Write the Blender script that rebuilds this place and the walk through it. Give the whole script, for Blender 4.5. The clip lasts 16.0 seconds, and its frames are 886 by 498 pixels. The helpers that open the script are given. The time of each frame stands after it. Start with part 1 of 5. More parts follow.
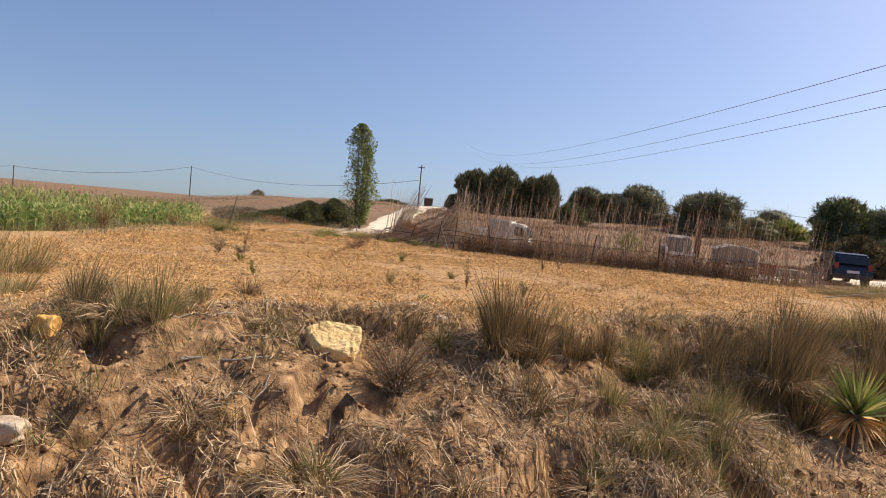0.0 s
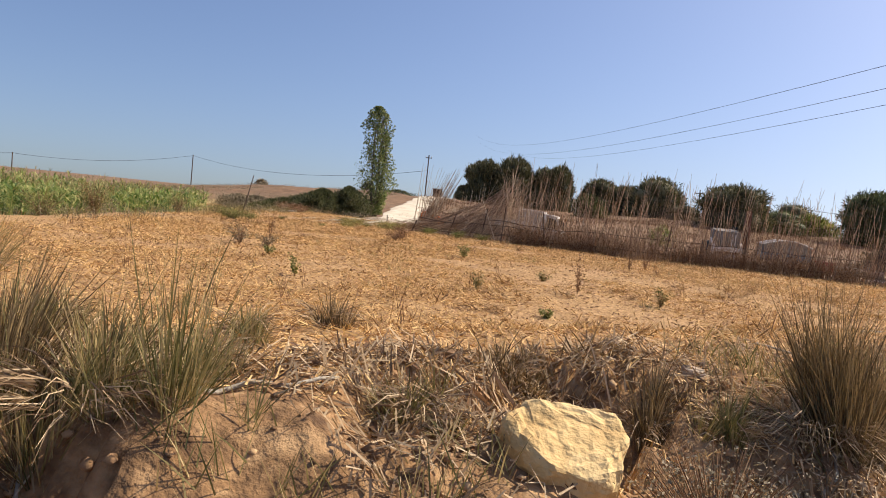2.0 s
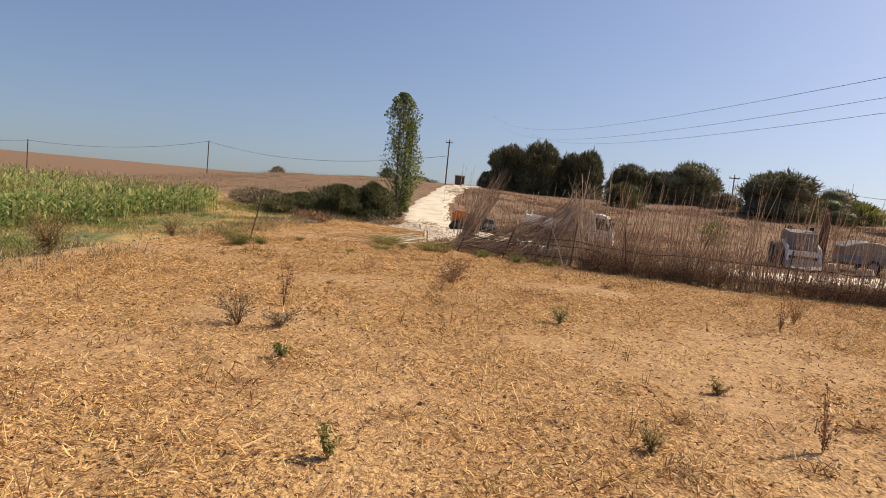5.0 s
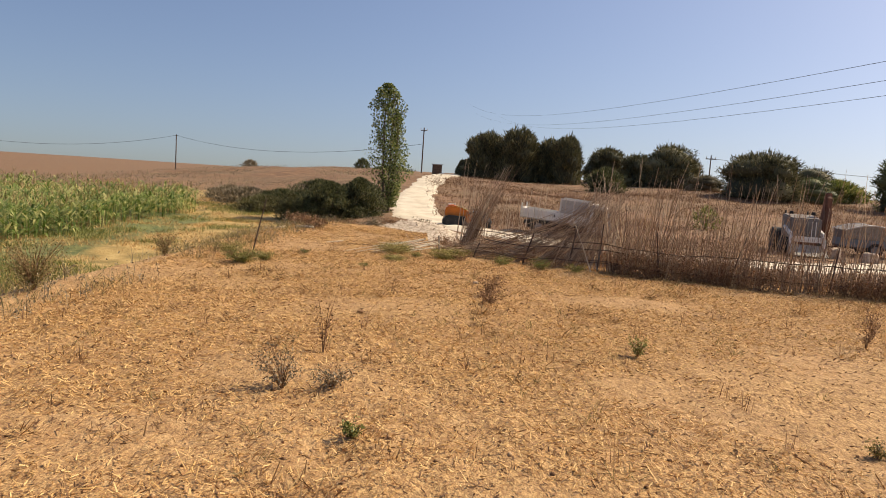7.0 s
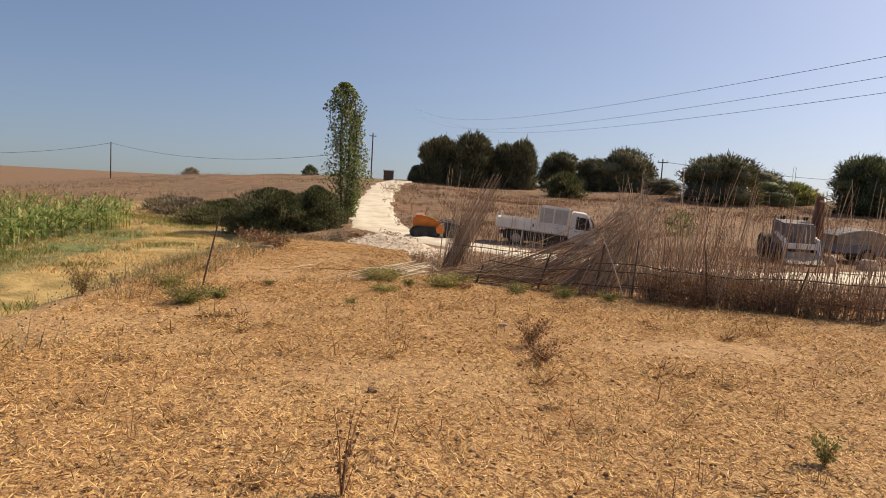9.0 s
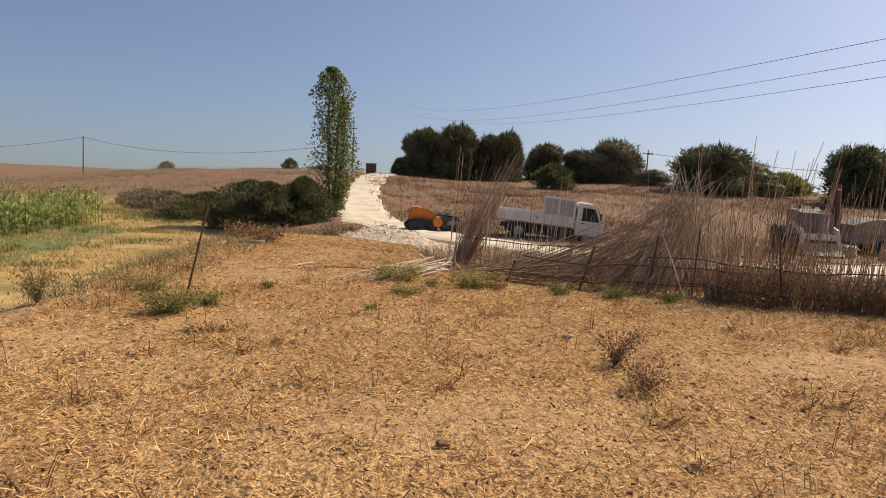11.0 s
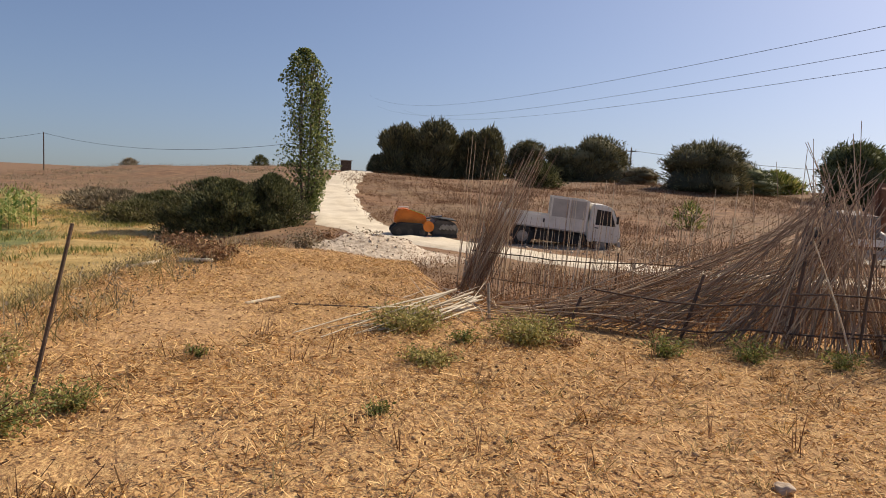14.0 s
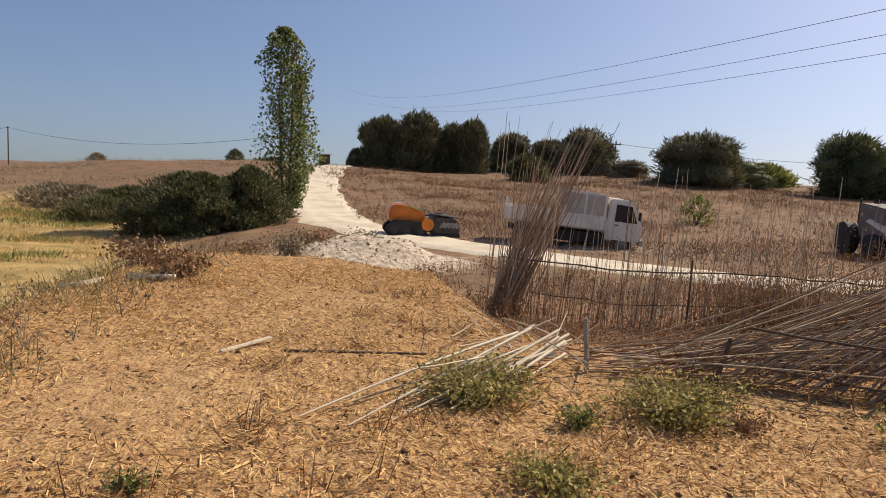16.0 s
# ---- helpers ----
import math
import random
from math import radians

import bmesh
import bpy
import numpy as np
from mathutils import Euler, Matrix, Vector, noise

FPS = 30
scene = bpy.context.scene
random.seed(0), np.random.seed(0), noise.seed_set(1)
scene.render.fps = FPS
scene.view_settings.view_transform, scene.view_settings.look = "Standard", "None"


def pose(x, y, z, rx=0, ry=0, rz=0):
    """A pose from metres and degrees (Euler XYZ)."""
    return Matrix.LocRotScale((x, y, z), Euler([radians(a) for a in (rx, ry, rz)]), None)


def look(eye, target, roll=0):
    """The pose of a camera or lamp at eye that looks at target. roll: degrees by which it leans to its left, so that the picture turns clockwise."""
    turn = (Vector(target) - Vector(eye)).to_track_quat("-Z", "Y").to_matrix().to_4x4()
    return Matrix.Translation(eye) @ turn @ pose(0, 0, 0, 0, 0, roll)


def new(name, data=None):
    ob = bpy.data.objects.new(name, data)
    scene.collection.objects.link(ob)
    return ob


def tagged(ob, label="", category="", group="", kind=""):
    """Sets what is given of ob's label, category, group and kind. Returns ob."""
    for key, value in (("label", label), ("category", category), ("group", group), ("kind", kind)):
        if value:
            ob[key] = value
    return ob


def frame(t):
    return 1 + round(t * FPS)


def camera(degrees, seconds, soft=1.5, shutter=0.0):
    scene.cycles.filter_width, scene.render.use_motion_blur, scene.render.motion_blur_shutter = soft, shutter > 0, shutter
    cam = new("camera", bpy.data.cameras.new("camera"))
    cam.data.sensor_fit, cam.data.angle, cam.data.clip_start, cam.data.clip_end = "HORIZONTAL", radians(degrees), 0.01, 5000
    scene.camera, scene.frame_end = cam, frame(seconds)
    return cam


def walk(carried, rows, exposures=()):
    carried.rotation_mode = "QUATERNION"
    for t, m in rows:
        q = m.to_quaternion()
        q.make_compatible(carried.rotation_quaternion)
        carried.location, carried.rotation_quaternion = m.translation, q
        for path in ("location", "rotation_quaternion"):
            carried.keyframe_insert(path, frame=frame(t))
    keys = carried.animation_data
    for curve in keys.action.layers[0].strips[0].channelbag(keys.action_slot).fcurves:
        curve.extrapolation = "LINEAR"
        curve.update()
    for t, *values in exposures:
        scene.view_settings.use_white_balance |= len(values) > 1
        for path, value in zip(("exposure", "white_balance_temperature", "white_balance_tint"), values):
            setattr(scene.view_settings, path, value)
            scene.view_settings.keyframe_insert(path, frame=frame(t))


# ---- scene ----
cam = camera(64.5, 16.0, soft=0.95)
PATH = [
    (0, (-0.652, 0.125, 1.398), (-0.596, 2.120, 1.283), 5.49),
    (0.5, (-1.074, 0.873, 1.320), (-1.003, 2.867, 1.188), 5.50),
    (1, (-1.351, 1.529, 1.259), (-1.275, 3.522, 1.118), 5.40),
    (1.5, (-1.536, 2.130, 1.175), (-1.460, 4.123, 1.035), 5.60),
    (2, (-1.707, 2.837, 1.135), (-1.650, 4.832, 0.998), 6.02),
    (2.5, (-1.816, 3.640, 1.166), (-1.767, 5.633, 1.012), 6.46),
    (3, (-1.912, 4.480, 1.312), (-1.886, 6.472, 1.143), 6.34),
    (3.5, (-1.940, 5.165, 1.489), (-1.928, 7.156, 1.302), 6.22),
    (4, (-2.099, 5.670, 1.600), (-2.097, 7.661, 1.415), 6.14),
    (4.5, (-2.284, 6.041, 1.656), (-2.278, 8.032, 1.470), 5.88),
    (7, (-3.321, 7.383, 1.944), (-3.228, 9.368, 1.721), 4.00),
    (7.5, (-3.520, 8.126, 1.933), (-3.361, 10.110, 1.723), 3.84),
    (8, (-3.726, 8.800, 1.886), (-3.527, 10.779, 1.677), 3.69),
    (8.5, (-3.880, 9.470, 1.898), (-3.665, 11.448, 1.695), 3.65),
    (9, (-4.019, 10.042, 1.912), (-3.776, 12.017, 1.715), 3.38),
    (11.5, (-4.515, 12.242, 1.688), (-4.207, 14.207, 1.473), 3.18),
    (12, (-4.541, 12.824, 1.688), (-4.226, 14.788, 1.470), 3.33),
    (12.5, (-4.563, 13.360, 1.682), (-4.237, 15.321, 1.464), 3.44),
    (13, (-4.540, 13.957, 1.703), (-4.204, 15.918, 1.487), 3.46),
    (13.5, (-4.519, 14.529, 1.666), (-4.159, 16.486, 1.453), 3.30),
    (14, (-4.496, 15.135, 1.639), (-4.120, 17.087, 1.427), 3.13),
    (14.5, (-4.555, 15.758, 1.610), (-4.163, 17.707, 1.395), 2.97),
    (15, (-4.586, 16.386, 1.582), (-4.174, 18.331, 1.363), 2.94),
    (15.5, (-4.657, 16.948, 1.542), (-4.232, 18.890, 1.322), 2.97),
    (16, (-4.697, 17.525, 1.518), (-4.256, 19.463, 1.295), 2.92),
]
EXPOSURES = [(0, 0.22, 6500, 10), (2, 0.2, 6500, 10), (4, 0.02, 6650, 10), (4.5, 0.02, 6750, 10), (7, 0.05, 7100, 10), (9, -0.06, 7050, 10), (12.5, -0.12, 6900, 10), (16, -0.14, 6700, 10)]
walk(cam, [(t, look(eye, target, roll)) for t, eye, target, roll in PATH], EXPOSURES)

# ---- light ----
SUN_AZ, SUN_EL = 68.0, 44.0
world = bpy.data.worlds.new("sky")
scene.world = world
world.use_nodes = True
wn = world.node_tree.nodes
sky = wn.new("ShaderNodeTexSky")
sky.sky_type, sky.sun_disc = "NISHITA", False
sky.sun_elevation, sky.sun_rotation = radians(SUN_EL), radians(SUN_AZ)
sky.air_density, sky.dust_density, sky.ozone_density, sky.altitude = 1.0, 2.3, 3.0, 200
wn["Background"].inputs["Strength"].default_value = 0.112
tint = wn.new("ShaderNodeMix")
tint.data_type, tint.blend_type = "RGBA", "MULTIPLY"
tint.inputs[0].default_value, tint.inputs[7].default_value = 1.0, (1.01, 1.0, 1.10, 1)
world.node_tree.links.new(sky.outputs[0], tint.inputs[6])
ray, raised = wn.new("ShaderNodeTexCoord"), wn.new("ShaderNodeVectorMath")
raised.operation, raised.inputs[1].default_value = "ADD", (0, 0, 0.07)
world.node_tree.links.new(ray.outputs["Generated"], raised.inputs[0])
world.node_tree.links.new(raised.outputs[0], sky.inputs["Vector"])
world.node_tree.links.new(tint.outputs[2], wn["Background"].inputs["Color"])
sun = new("sun", bpy.data.lights.new("sun", "SUN"))
sun.data.energy, sun.data.angle, sun.data.color = 5.1, radians(0.55), (1.0, 0.89, 0.72)
sd = Vector((math.sin(radians(SUN_AZ)) * math.cos(radians(SUN_EL)), math.cos(radians(SUN_AZ)) * math.cos(radians(SUN_EL)), math.sin(radians(SUN_EL))))
sun.matrix_world = look(sd * 50, (0, 0, 0))


# ---- materials ----
def material(name, colours, scale=6.0, rough=0.85, bump=0.3, bump_scale=60.0, metal=0.0, island=0.0, translucent=0.0, random_object=False, stops=None):
    """A surface with colour varied at two scales, and a fine relief."""
    m = bpy.data.materials.new(name)
    m.use_nodes = True
    nt = m.node_tree
    n, l = nt.nodes, nt.links
    bsdf = n["Principled BSDF"]
    bsdf.inputs["Roughness"].default_value, bsdf.inputs["Metallic"].default_value = rough, metal
    ramp = n.new("ShaderNodeValToRGB")
    while len(ramp.color_ramp.elements) < len(colours):
        ramp.color_ramp.elements.new(0.5)
    for i, c in enumerate(colours):
        e = ramp.color_ramp.elements[i]
        e.position = stops[i] if stops else 0.25 + 0.5 * i / max(1, len(colours) - 1)
        e.color = (*c, 1)
    coord = n.new("ShaderNodeTexCoord")
    noise1, noise2 = n.new("ShaderNodeTexNoise"), n.new("ShaderNodeTexNoise")
    noise1.inputs["Scale"].default_value, noise1.inputs["Detail"].default_value = scale, 6
    noise2.inputs["Scale"].default_value, noise2.inputs["Detail"].default_value = bump_scale, 3
    for q in (noise1, noise2):
        l.new(coord.outputs["Object"], q.inputs["Vector"])
    mix = n.new("ShaderNodeMath")
    mix.operation = "MULTIPLY_ADD"
    mix.inputs[1].default_value = 0.3
    l.new(noise2.outputs[0], mix.inputs[0])
    add = n.new("ShaderNodeMath")
    add.operation = "MULTIPLY_ADD"
    add.inputs[1].default_value, add.inputs[2].default_value = 0.85, -0.08
    l.new(noise1.outputs[0], add.inputs[0])
    l.new(add.outputs[0], mix.inputs[2])
    value = mix.outputs[0]
    if island:
        geo = n.new("ShaderNodeObjectInfo" if random_object else "ShaderNodeNewGeometry")
        blend = n.new("ShaderNodeMix")
        blend.inputs[0].default_value = island
        l.new(value, blend.inputs[2])
        l.new(geo.outputs["Random" if random_object else "Random Per Island"], blend.inputs[3])
        value = blend.outputs[0]
    l.new(value, ramp.inputs[0])
    l.new(ramp.outputs[0], bsdf.inputs["Base Color"])
    if bump:
        b = n.new("ShaderNodeBump")
        b.inputs["Strength"].default_value, b.inputs["Distance"].default_value = bump, 0.02
        l.new(noise2.outputs[0], b.inputs["Height"])
        l.new(b.outputs[0], bsdf.inputs["Normal"])
    if translucent:
        tr, ms = n.new("ShaderNodeBsdfTranslucent"), n.new("ShaderNodeMixShader")
        ms.inputs[0].default_value = translucent
        l.new(ramp.outputs[0], tr.inputs["Color"])
        l.new(bsdf.outputs[0], ms.inputs[1])
        l.new(tr.outputs[0], ms.inputs[2])
        l.new(ms.outputs[0], n["Material Output"].inputs[0])
    return m


M = dict(
    straw=material("straw", [(0.34, 0.17, 0.055), (0.60, 0.355, 0.12), (0.86, 0.575, 0.24)], 3, 0.7, 0, island=0.75, translucent=0.15),
    clump_straw=material("clumped_straw", [(0.20, 0.105, 0.038), (0.42, 0.24, 0.085), (0.74, 0.48, 0.20)], 3, 0.75, 0, island=0.75, translucent=0.12),
    grey_straw=material("weathered_stalks", [(0.20, 0.12, 0.06), (0.40, 0.27, 0.145), (0.64, 0.47, 0.28)], 3, 0.8, 0, island=0.75, translucent=0.1),
    grass=material("half_dry_grass", [(0.13, 0.12, 0.035), (0.28, 0.23, 0.08), (0.52, 0.38, 0.17)], 2, 0.7, 0, island=0.7, translucent=0.3),
    dark_grass=material("grass_clump", [(0.085, 0.055, 0.022), (0.19, 0.125, 0.05), (0.40, 0.27, 0.12)], 2, 0.75, 0, island=0.7, translucent=0.2),
    green=material("green_weed", [(0.11, 0.14, 0.03), (0.22, 0.24, 0.06), (0.42, 0.37, 0.12)], 3, 0.65, 0, island=0.7, translucent=0.35),
    yellow_weed=material("yellowing_weed", [(0.19, 0.175, 0.045), (0.36, 0.32, 0.09), (0.58, 0.48, 0.18)], 3, 0.7, 0, island=0.7, translucent=0.35),
    brown=material("dry_weed", [(0.15, 0.075, 0.036), (0.27, 0.145, 0.07), (0.42, 0.25, 0.125)], 2, 0.85, 0, island=0.7, translucent=0.15),
    grey_bush=material("grey_scrub", [(0.15, 0.12, 0.07), (0.28, 0.22, 0.13), (0.46, 0.37, 0.24)], 3, 0.85, 0, island=0.7, translucent=0.15),
    corn=material("maize_leaf", [(0.09, 0.15, 0.025), (0.23, 0.30, 0.07), (0.52, 0.48, 0.19)], 1, 0.6, 0, island=0.7, translucent=0.35),
    poplar=material("poplar_leaf", [(0.07, 0.10, 0.025), (0.16, 0.20, 0.05), (0.32, 0.33, 0.11)], 1, 0.5, 0, island=0.75, translucent=0.35),
    cedar=material("conifer_foliage", [(0.055, 0.056, 0.026), (0.12, 0.113, 0.05), (0.25, 0.215, 0.095)], 0.4, 0.7, 0, island=0.6, translucent=0.15),
    scrub_tree=material("brown_green_foliage", [(0.05, 0.04, 0.017), (0.12, 0.095, 0.04), (0.22, 0.17, 0.08)], 0.5, 0.8, 0, island=0.6, translucent=0.15),
    hill_weed=material("hill_weed", [(0.10, 0.047, 0.023), (0.19, 0.095, 0.047), (0.32, 0.18, 0.09)], 0.5, 0.9, 0, island=0.55, translucent=0.12),
    pine=material("pine_foliage", [(0.048, 0.06, 0.023), (0.105, 0.122, 0.045), (0.22, 0.225, 0.085)], 0.4, 0.7, 0, island=0.6, translucent=0.2),
    shrub=material("shrub_leaf", [(0.045, 0.052, 0.02), (0.105, 0.112, 0.042), (0.22, 0.21, 0.085)], 0.9, 0.8, 0, island=0.65, translucent=0.25),
    olive=material("olive_scrub", [(0.075, 0.072, 0.026), (0.15, 0.14, 0.052), (0.28, 0.25, 0.11)], 0.9, 0.85, 0, island=0.65, translucent=0.25),
    bark=material("bark", [(0.07, 0.05, 0.035), (0.14, 0.10, 0.07), (0.22, 0.17, 0.12)], 8, 0.9, 0.6, 40),
    cane=material("dry_cane", [(0.22, 0.135, 0.08), (0.42, 0.28, 0.17), (0.62, 0.46, 0.29)], 2, 0.7, 0.2, 80, island=0.7, random_object=True),
    cane_mass=material("dry_cane_mass", [(0.20, 0.12, 0.07), (0.38, 0.24, 0.145), (0.58, 0.42, 0.26)], 2, 0.7, 0.2, 80, island=0.7),
    pale_cane=material("pale_cane", [(0.42, 0.33, 0.22), (0.60, 0.50, 0.35), (0.72, 0.62, 0.46)], 2, 0.65, 0.2, 80, island=0.5, random_object=True),
    dark_wood=material("weathered_pole", [(0.06, 0.04, 0.03), (0.12, 0.08, 0.055), (0.19, 0.13, 0.09)], 6, 0.9, 0.5, 50),
    grey_wood=material("grey_timber", [(0.24, 0.20, 0.15), (0.36, 0.31, 0.24), (0.48, 0.42, 0.33)], 8, 0.85, 0.5, 60),
    stone=material("yellow_limestone", [(0.46, 0.27, 0.09), (0.70, 0.47, 0.20), (0.82, 0.61, 0.31)], 5, 0.85, 0.9, 26),
    ochre=material("ochre_limestone", [(0.48, 0.22, 0.05), (0.70, 0.38, 0.10), (0.82, 0.52, 0.20)], 9, 0.85, 0.8, 30),
    pale_stone=material("pale_stone", [(0.34, 0.24, 0.16), (0.50, 0.38, 0.27), (0.64, 0.51, 0.38)], 8, 0.9, 0.7, 30),
    clod=material("earth_clod", [(0.17, 0.09, 0.042), (0.33, 0.19, 0.09), (0.52, 0.33, 0.17)], 4, 0.95, 0.6, 30, island=0.6),
    road=material("white_limestone_track", [(0.52, 0.42, 0.29), (0.68, 0.58, 0.43), (0.80, 0.71, 0.56)], 1.2, 0.95, 0.5, 22),
    white_paint=material("chalky_white_paint", [(0.58, 0.54, 0.47), (0.75, 0.70, 0.62), (0.82, 0.77, 0.69)], 2.5, 0.5, 0.1, 30),
    grey_panel=material("grey_panel", [(0.34, 0.31, 0.27), (0.45, 0.41, 0.36), (0.54, 0.50, 0.44)], 3, 0.6, 0.1, 30),
    dusty_panel=material("dusty_grey_sheet", [(0.13, 0.105, 0.085), (0.20, 0.165, 0.135), (0.29, 0.25, 0.205)], 3, 0.75, 0.2, 25),
    faded_blue=material("faded_blue_sheet", [(0.12, 0.15, 0.17), (0.18, 0.22, 0.24), (0.25, 0.28, 0.29)], 3, 0.65, 0.1, 25),
    black=material("black_rubber", [(0.012, 0.012, 0.012), (0.025, 0.024, 0.022), (0.05, 0.045, 0.04)], 6, 0.75, 0.2, 40),
    dark_metal=material("dark_metal", [(0.03, 0.028, 0.026), (0.06, 0.055, 0.05), (0.12, 0.10, 0.085)], 5, 0.55, 0.2, 40, 0.4),
    orange=material("orange_paint", [(0.55, 0.14, 0.012), (0.75, 0.20, 0.015), (0.85, 0.26, 0.03)], 4, 0.4, 0.05, 40),
    lime=material("lime_paint", [(0.28, 0.42, 0.03), (0.38, 0.52, 0.05)], 4, 0.4, 0.05, 40),
    rust=material("rusty_steel", [(0.10, 0.04, 0.02), (0.20, 0.08, 0.04), (0.30, 0.14, 0.07)], 3, 0.8, 0.4, 30),
    steel=material("worn_steel", [(0.16, 0.155, 0.15), (0.26, 0.25, 0.24), (0.38, 0.365, 0.35)], 5, 0.4, 0.1, 40, 0.7),
    navy=material("dark_car_paint", [(0.010, 0.013, 0.020), (0.018, 0.022, 0.032), (0.03, 0.034, 0.045)], 2, 0.25, 0.0, 30),
    glass=material("dark_glass", [(0.02, 0.025, 0.03), (0.035, 0.04, 0.045)], 2, 0.06, 0.0, 30),
    red=material("red_plastic", [(0.28, 0.03, 0.02), (0.38, 0.05, 0.03)], 3, 0.5, 0.0, 30),
    wire=material("cable", [(0.03, 0.03, 0.03), (0.06, 0.06, 0.06)], 3, 0.6, 0.0, 30),
)


# ---- shapes ----
def mesh_from(name, verts, faces, mat, smooth=False):
    """A mesh from arrays of vertices and of equal-sided faces."""
    verts, faces = np.asarray(verts, np.float32), np.asarray(faces, np.int32)
    me = bpy.data.meshes.new(name)
    k = faces.shape[1]
    me.vertices.add(len(verts))
    me.vertices.foreach_set("co", verts.ravel())
    me.loops.add(faces.size)
    me.loops.foreach_set("vertex_index", faces.ravel())
    me.polygons.add(len(faces))
    me.polygons.foreach_set("loop_start", np.arange(0, faces.size, k, dtype=np.int32))
    me.update(calc_edges=True)
    if smooth:
        me.polygons.foreach_set("use_smooth", np.ones(len(faces), bool))
    me.materials.append(mat)
    return me


def part(name, data, mat, parent=None, label="", m=None, smooth=False):
    """Links a bmesh or a mesh as one object, under a thing or a part."""
    if isinstance(data, bmesh.types.BMesh):
        me = bpy.data.meshes.new(name)
        if smooth:
            for f in data.faces:
                f.smooth = True
        data.to_mesh(me)
        data.free()
        me.materials.append(mat)
    else:
        me = data
    ob = new(name, me)
    if parent:
        ob.parent = parent
    if m is not None:
        ob.matrix_basis = m
    return tagged(ob, label)


def thing(name, m, label, category, group="", kind=""):
    ob = new(name)
    ob.empty_display_size = 0.2
    ob.matrix_basis = m
    return tagged(ob, label, category, group, kind)


def box(size, at=(0, 0, 0), bevel=0.01, bm=None, turn=(0, 0, 0), taper=1.0):
    own = bmesh.new()
    bmesh.ops.create_cube(own, size=1)
    for v in own.verts:
        v.co = Vector((v.co.x * size[0] * (taper if v.co.z > 0 else 1), v.co.y * size[1] * (taper if v.co.z > 0 else 1), v.co.z * size[2]))
    if bevel:
        bmesh.ops.bevel(own, geom=own.edges[:], offset=bevel, segments=2, affect="EDGES")
    own.transform(pose(*at, *turn))
    return merged(bm, own)


def merged(bm, own):
    if bm is None:
        return own
    me = bpy.data.meshes.new("tmp")
    own.to_mesh(me)
    own.free()
    bm.from_mesh(me)
    bpy.data.meshes.remove(me)
    return bm


def rod(p, q, r0, r1=None, n=8, bm=None, caps=True):
    """A tapered round bar from p to q."""
    p, q = Vector(p), Vector(q)
    own = bmesh.new()
    bmesh.ops.create_cone(own, cap_ends=caps, segments=n, radius1=r0, radius2=r0 if r1 is None else r1, depth=(q - p).length)
    own.transform(Matrix.Translation((p + q) / 2) @ (q - p).to_track_quat("Z", "Y").to_matrix().to_4x4())
    return merged(bm, own)


def prism(outline, width, bm=None, bevel=0.02, y0=0.0):
    """A side outline in x and z, made solid across y."""
    own = bmesh.new()
    a = [own.verts.new((x, y0 - width / 2, z)) for x, z in outline]
    b = [own.verts.new((x, y0 + width / 2, z)) for x, z in outline]
    own.faces.new(a)
    own.faces.new(b[::-1])
    for i in range(len(a)):
        j = (i + 1) % len(a)
        own.faces.new((a[j], a[i], b[i], b[j]))
    bmesh.ops.recalc_face_normals(own, faces=own.faces[:])
    if bevel:
        bmesh.ops.bevel(own, geom=own.edges[:], offset=bevel, segments=2, affect="EDGES")
    return merged(bm, own)


def tubes(paths, radii, n=5):
    """Joined tubes along polylines: vertices and quads."""
    V, Fc, off = [], [], 0
    for path, (ra, rb) in zip(paths, radii):
        path = np.asarray(path, float)
        k = len(path)
        d = np.gradient(path, axis=0)
        d /= np.linalg.norm(d, axis=1, keepdims=True) + 1e-9
        ref = np.where(np.abs(d[:, 2:3]) > 0.9, [[1.0, 0, 0]], [[0, 0, 1.0]])
        u = np.cross(d, ref)
        u /= np.linalg.norm(u, axis=1, keepdims=True) + 1e-9
        w = np.cross(d, u)
        r = np.linspace(ra, rb, k)[:, None, None]
        ang = np.arange(n) / n * 2 * np.pi
        ring = path[:, None] + r * (np.cos(ang)[None, :, None] * u[:, None] + np.sin(ang)[None, :, None] * w[:, None])
        V.append(ring.reshape(-1, 3))
        i = np.arange(k - 1)[:, None] * n
        j = np.arange(n)[None]
        j2 = (j + 1) % n
        Fc.append(np.stack([i + j, i + j2, i + n + j2, i + n + j], -1).reshape(-1, 4) + off)
        off += k * n
    return np.concatenate(V), np.concatenate(Fc)


rng = np.random.default_rng(7)


def unit(v):
    return v / (np.linalg.norm(v, axis=-1, keepdims=True) + 1e-9)


def blades(base, tip, width, droop=0.2, flat=None):
    """Bent blades from base to tip points, each of two joined quads that narrow to the tip."""
    base, tip = np.asarray(base, float), np.asarray(tip, float)
    n = len(base)
    width = np.broadcast_to(np.asarray(width, float), (n,))[:, None]
    d = tip - base
    length = np.linalg.norm(d, axis=1, keepdims=True)
    side = np.cross(d, rng.normal(size=(n, 3)) if flat is None else np.broadcast_to(flat, (n, 3)))
    side = unit(side) * width / 2
    mid = base + d * 0.55 + np.array([0, 0, 1.0]) * length * droop * rng.uniform(0.2, 1, (n, 1))
    V = np.stack([base - side, base + side, mid - side * 0.8, mid + side * 0.8, tip - side * 0.15, tip + side * 0.15], 1).reshape(-1, 3)
    f = np.array([[0, 1, 3, 2], [2, 3, 5, 4]])
    return V, (np.arange(n)[:, None, None] * 6 + f).reshape(-1, 4)


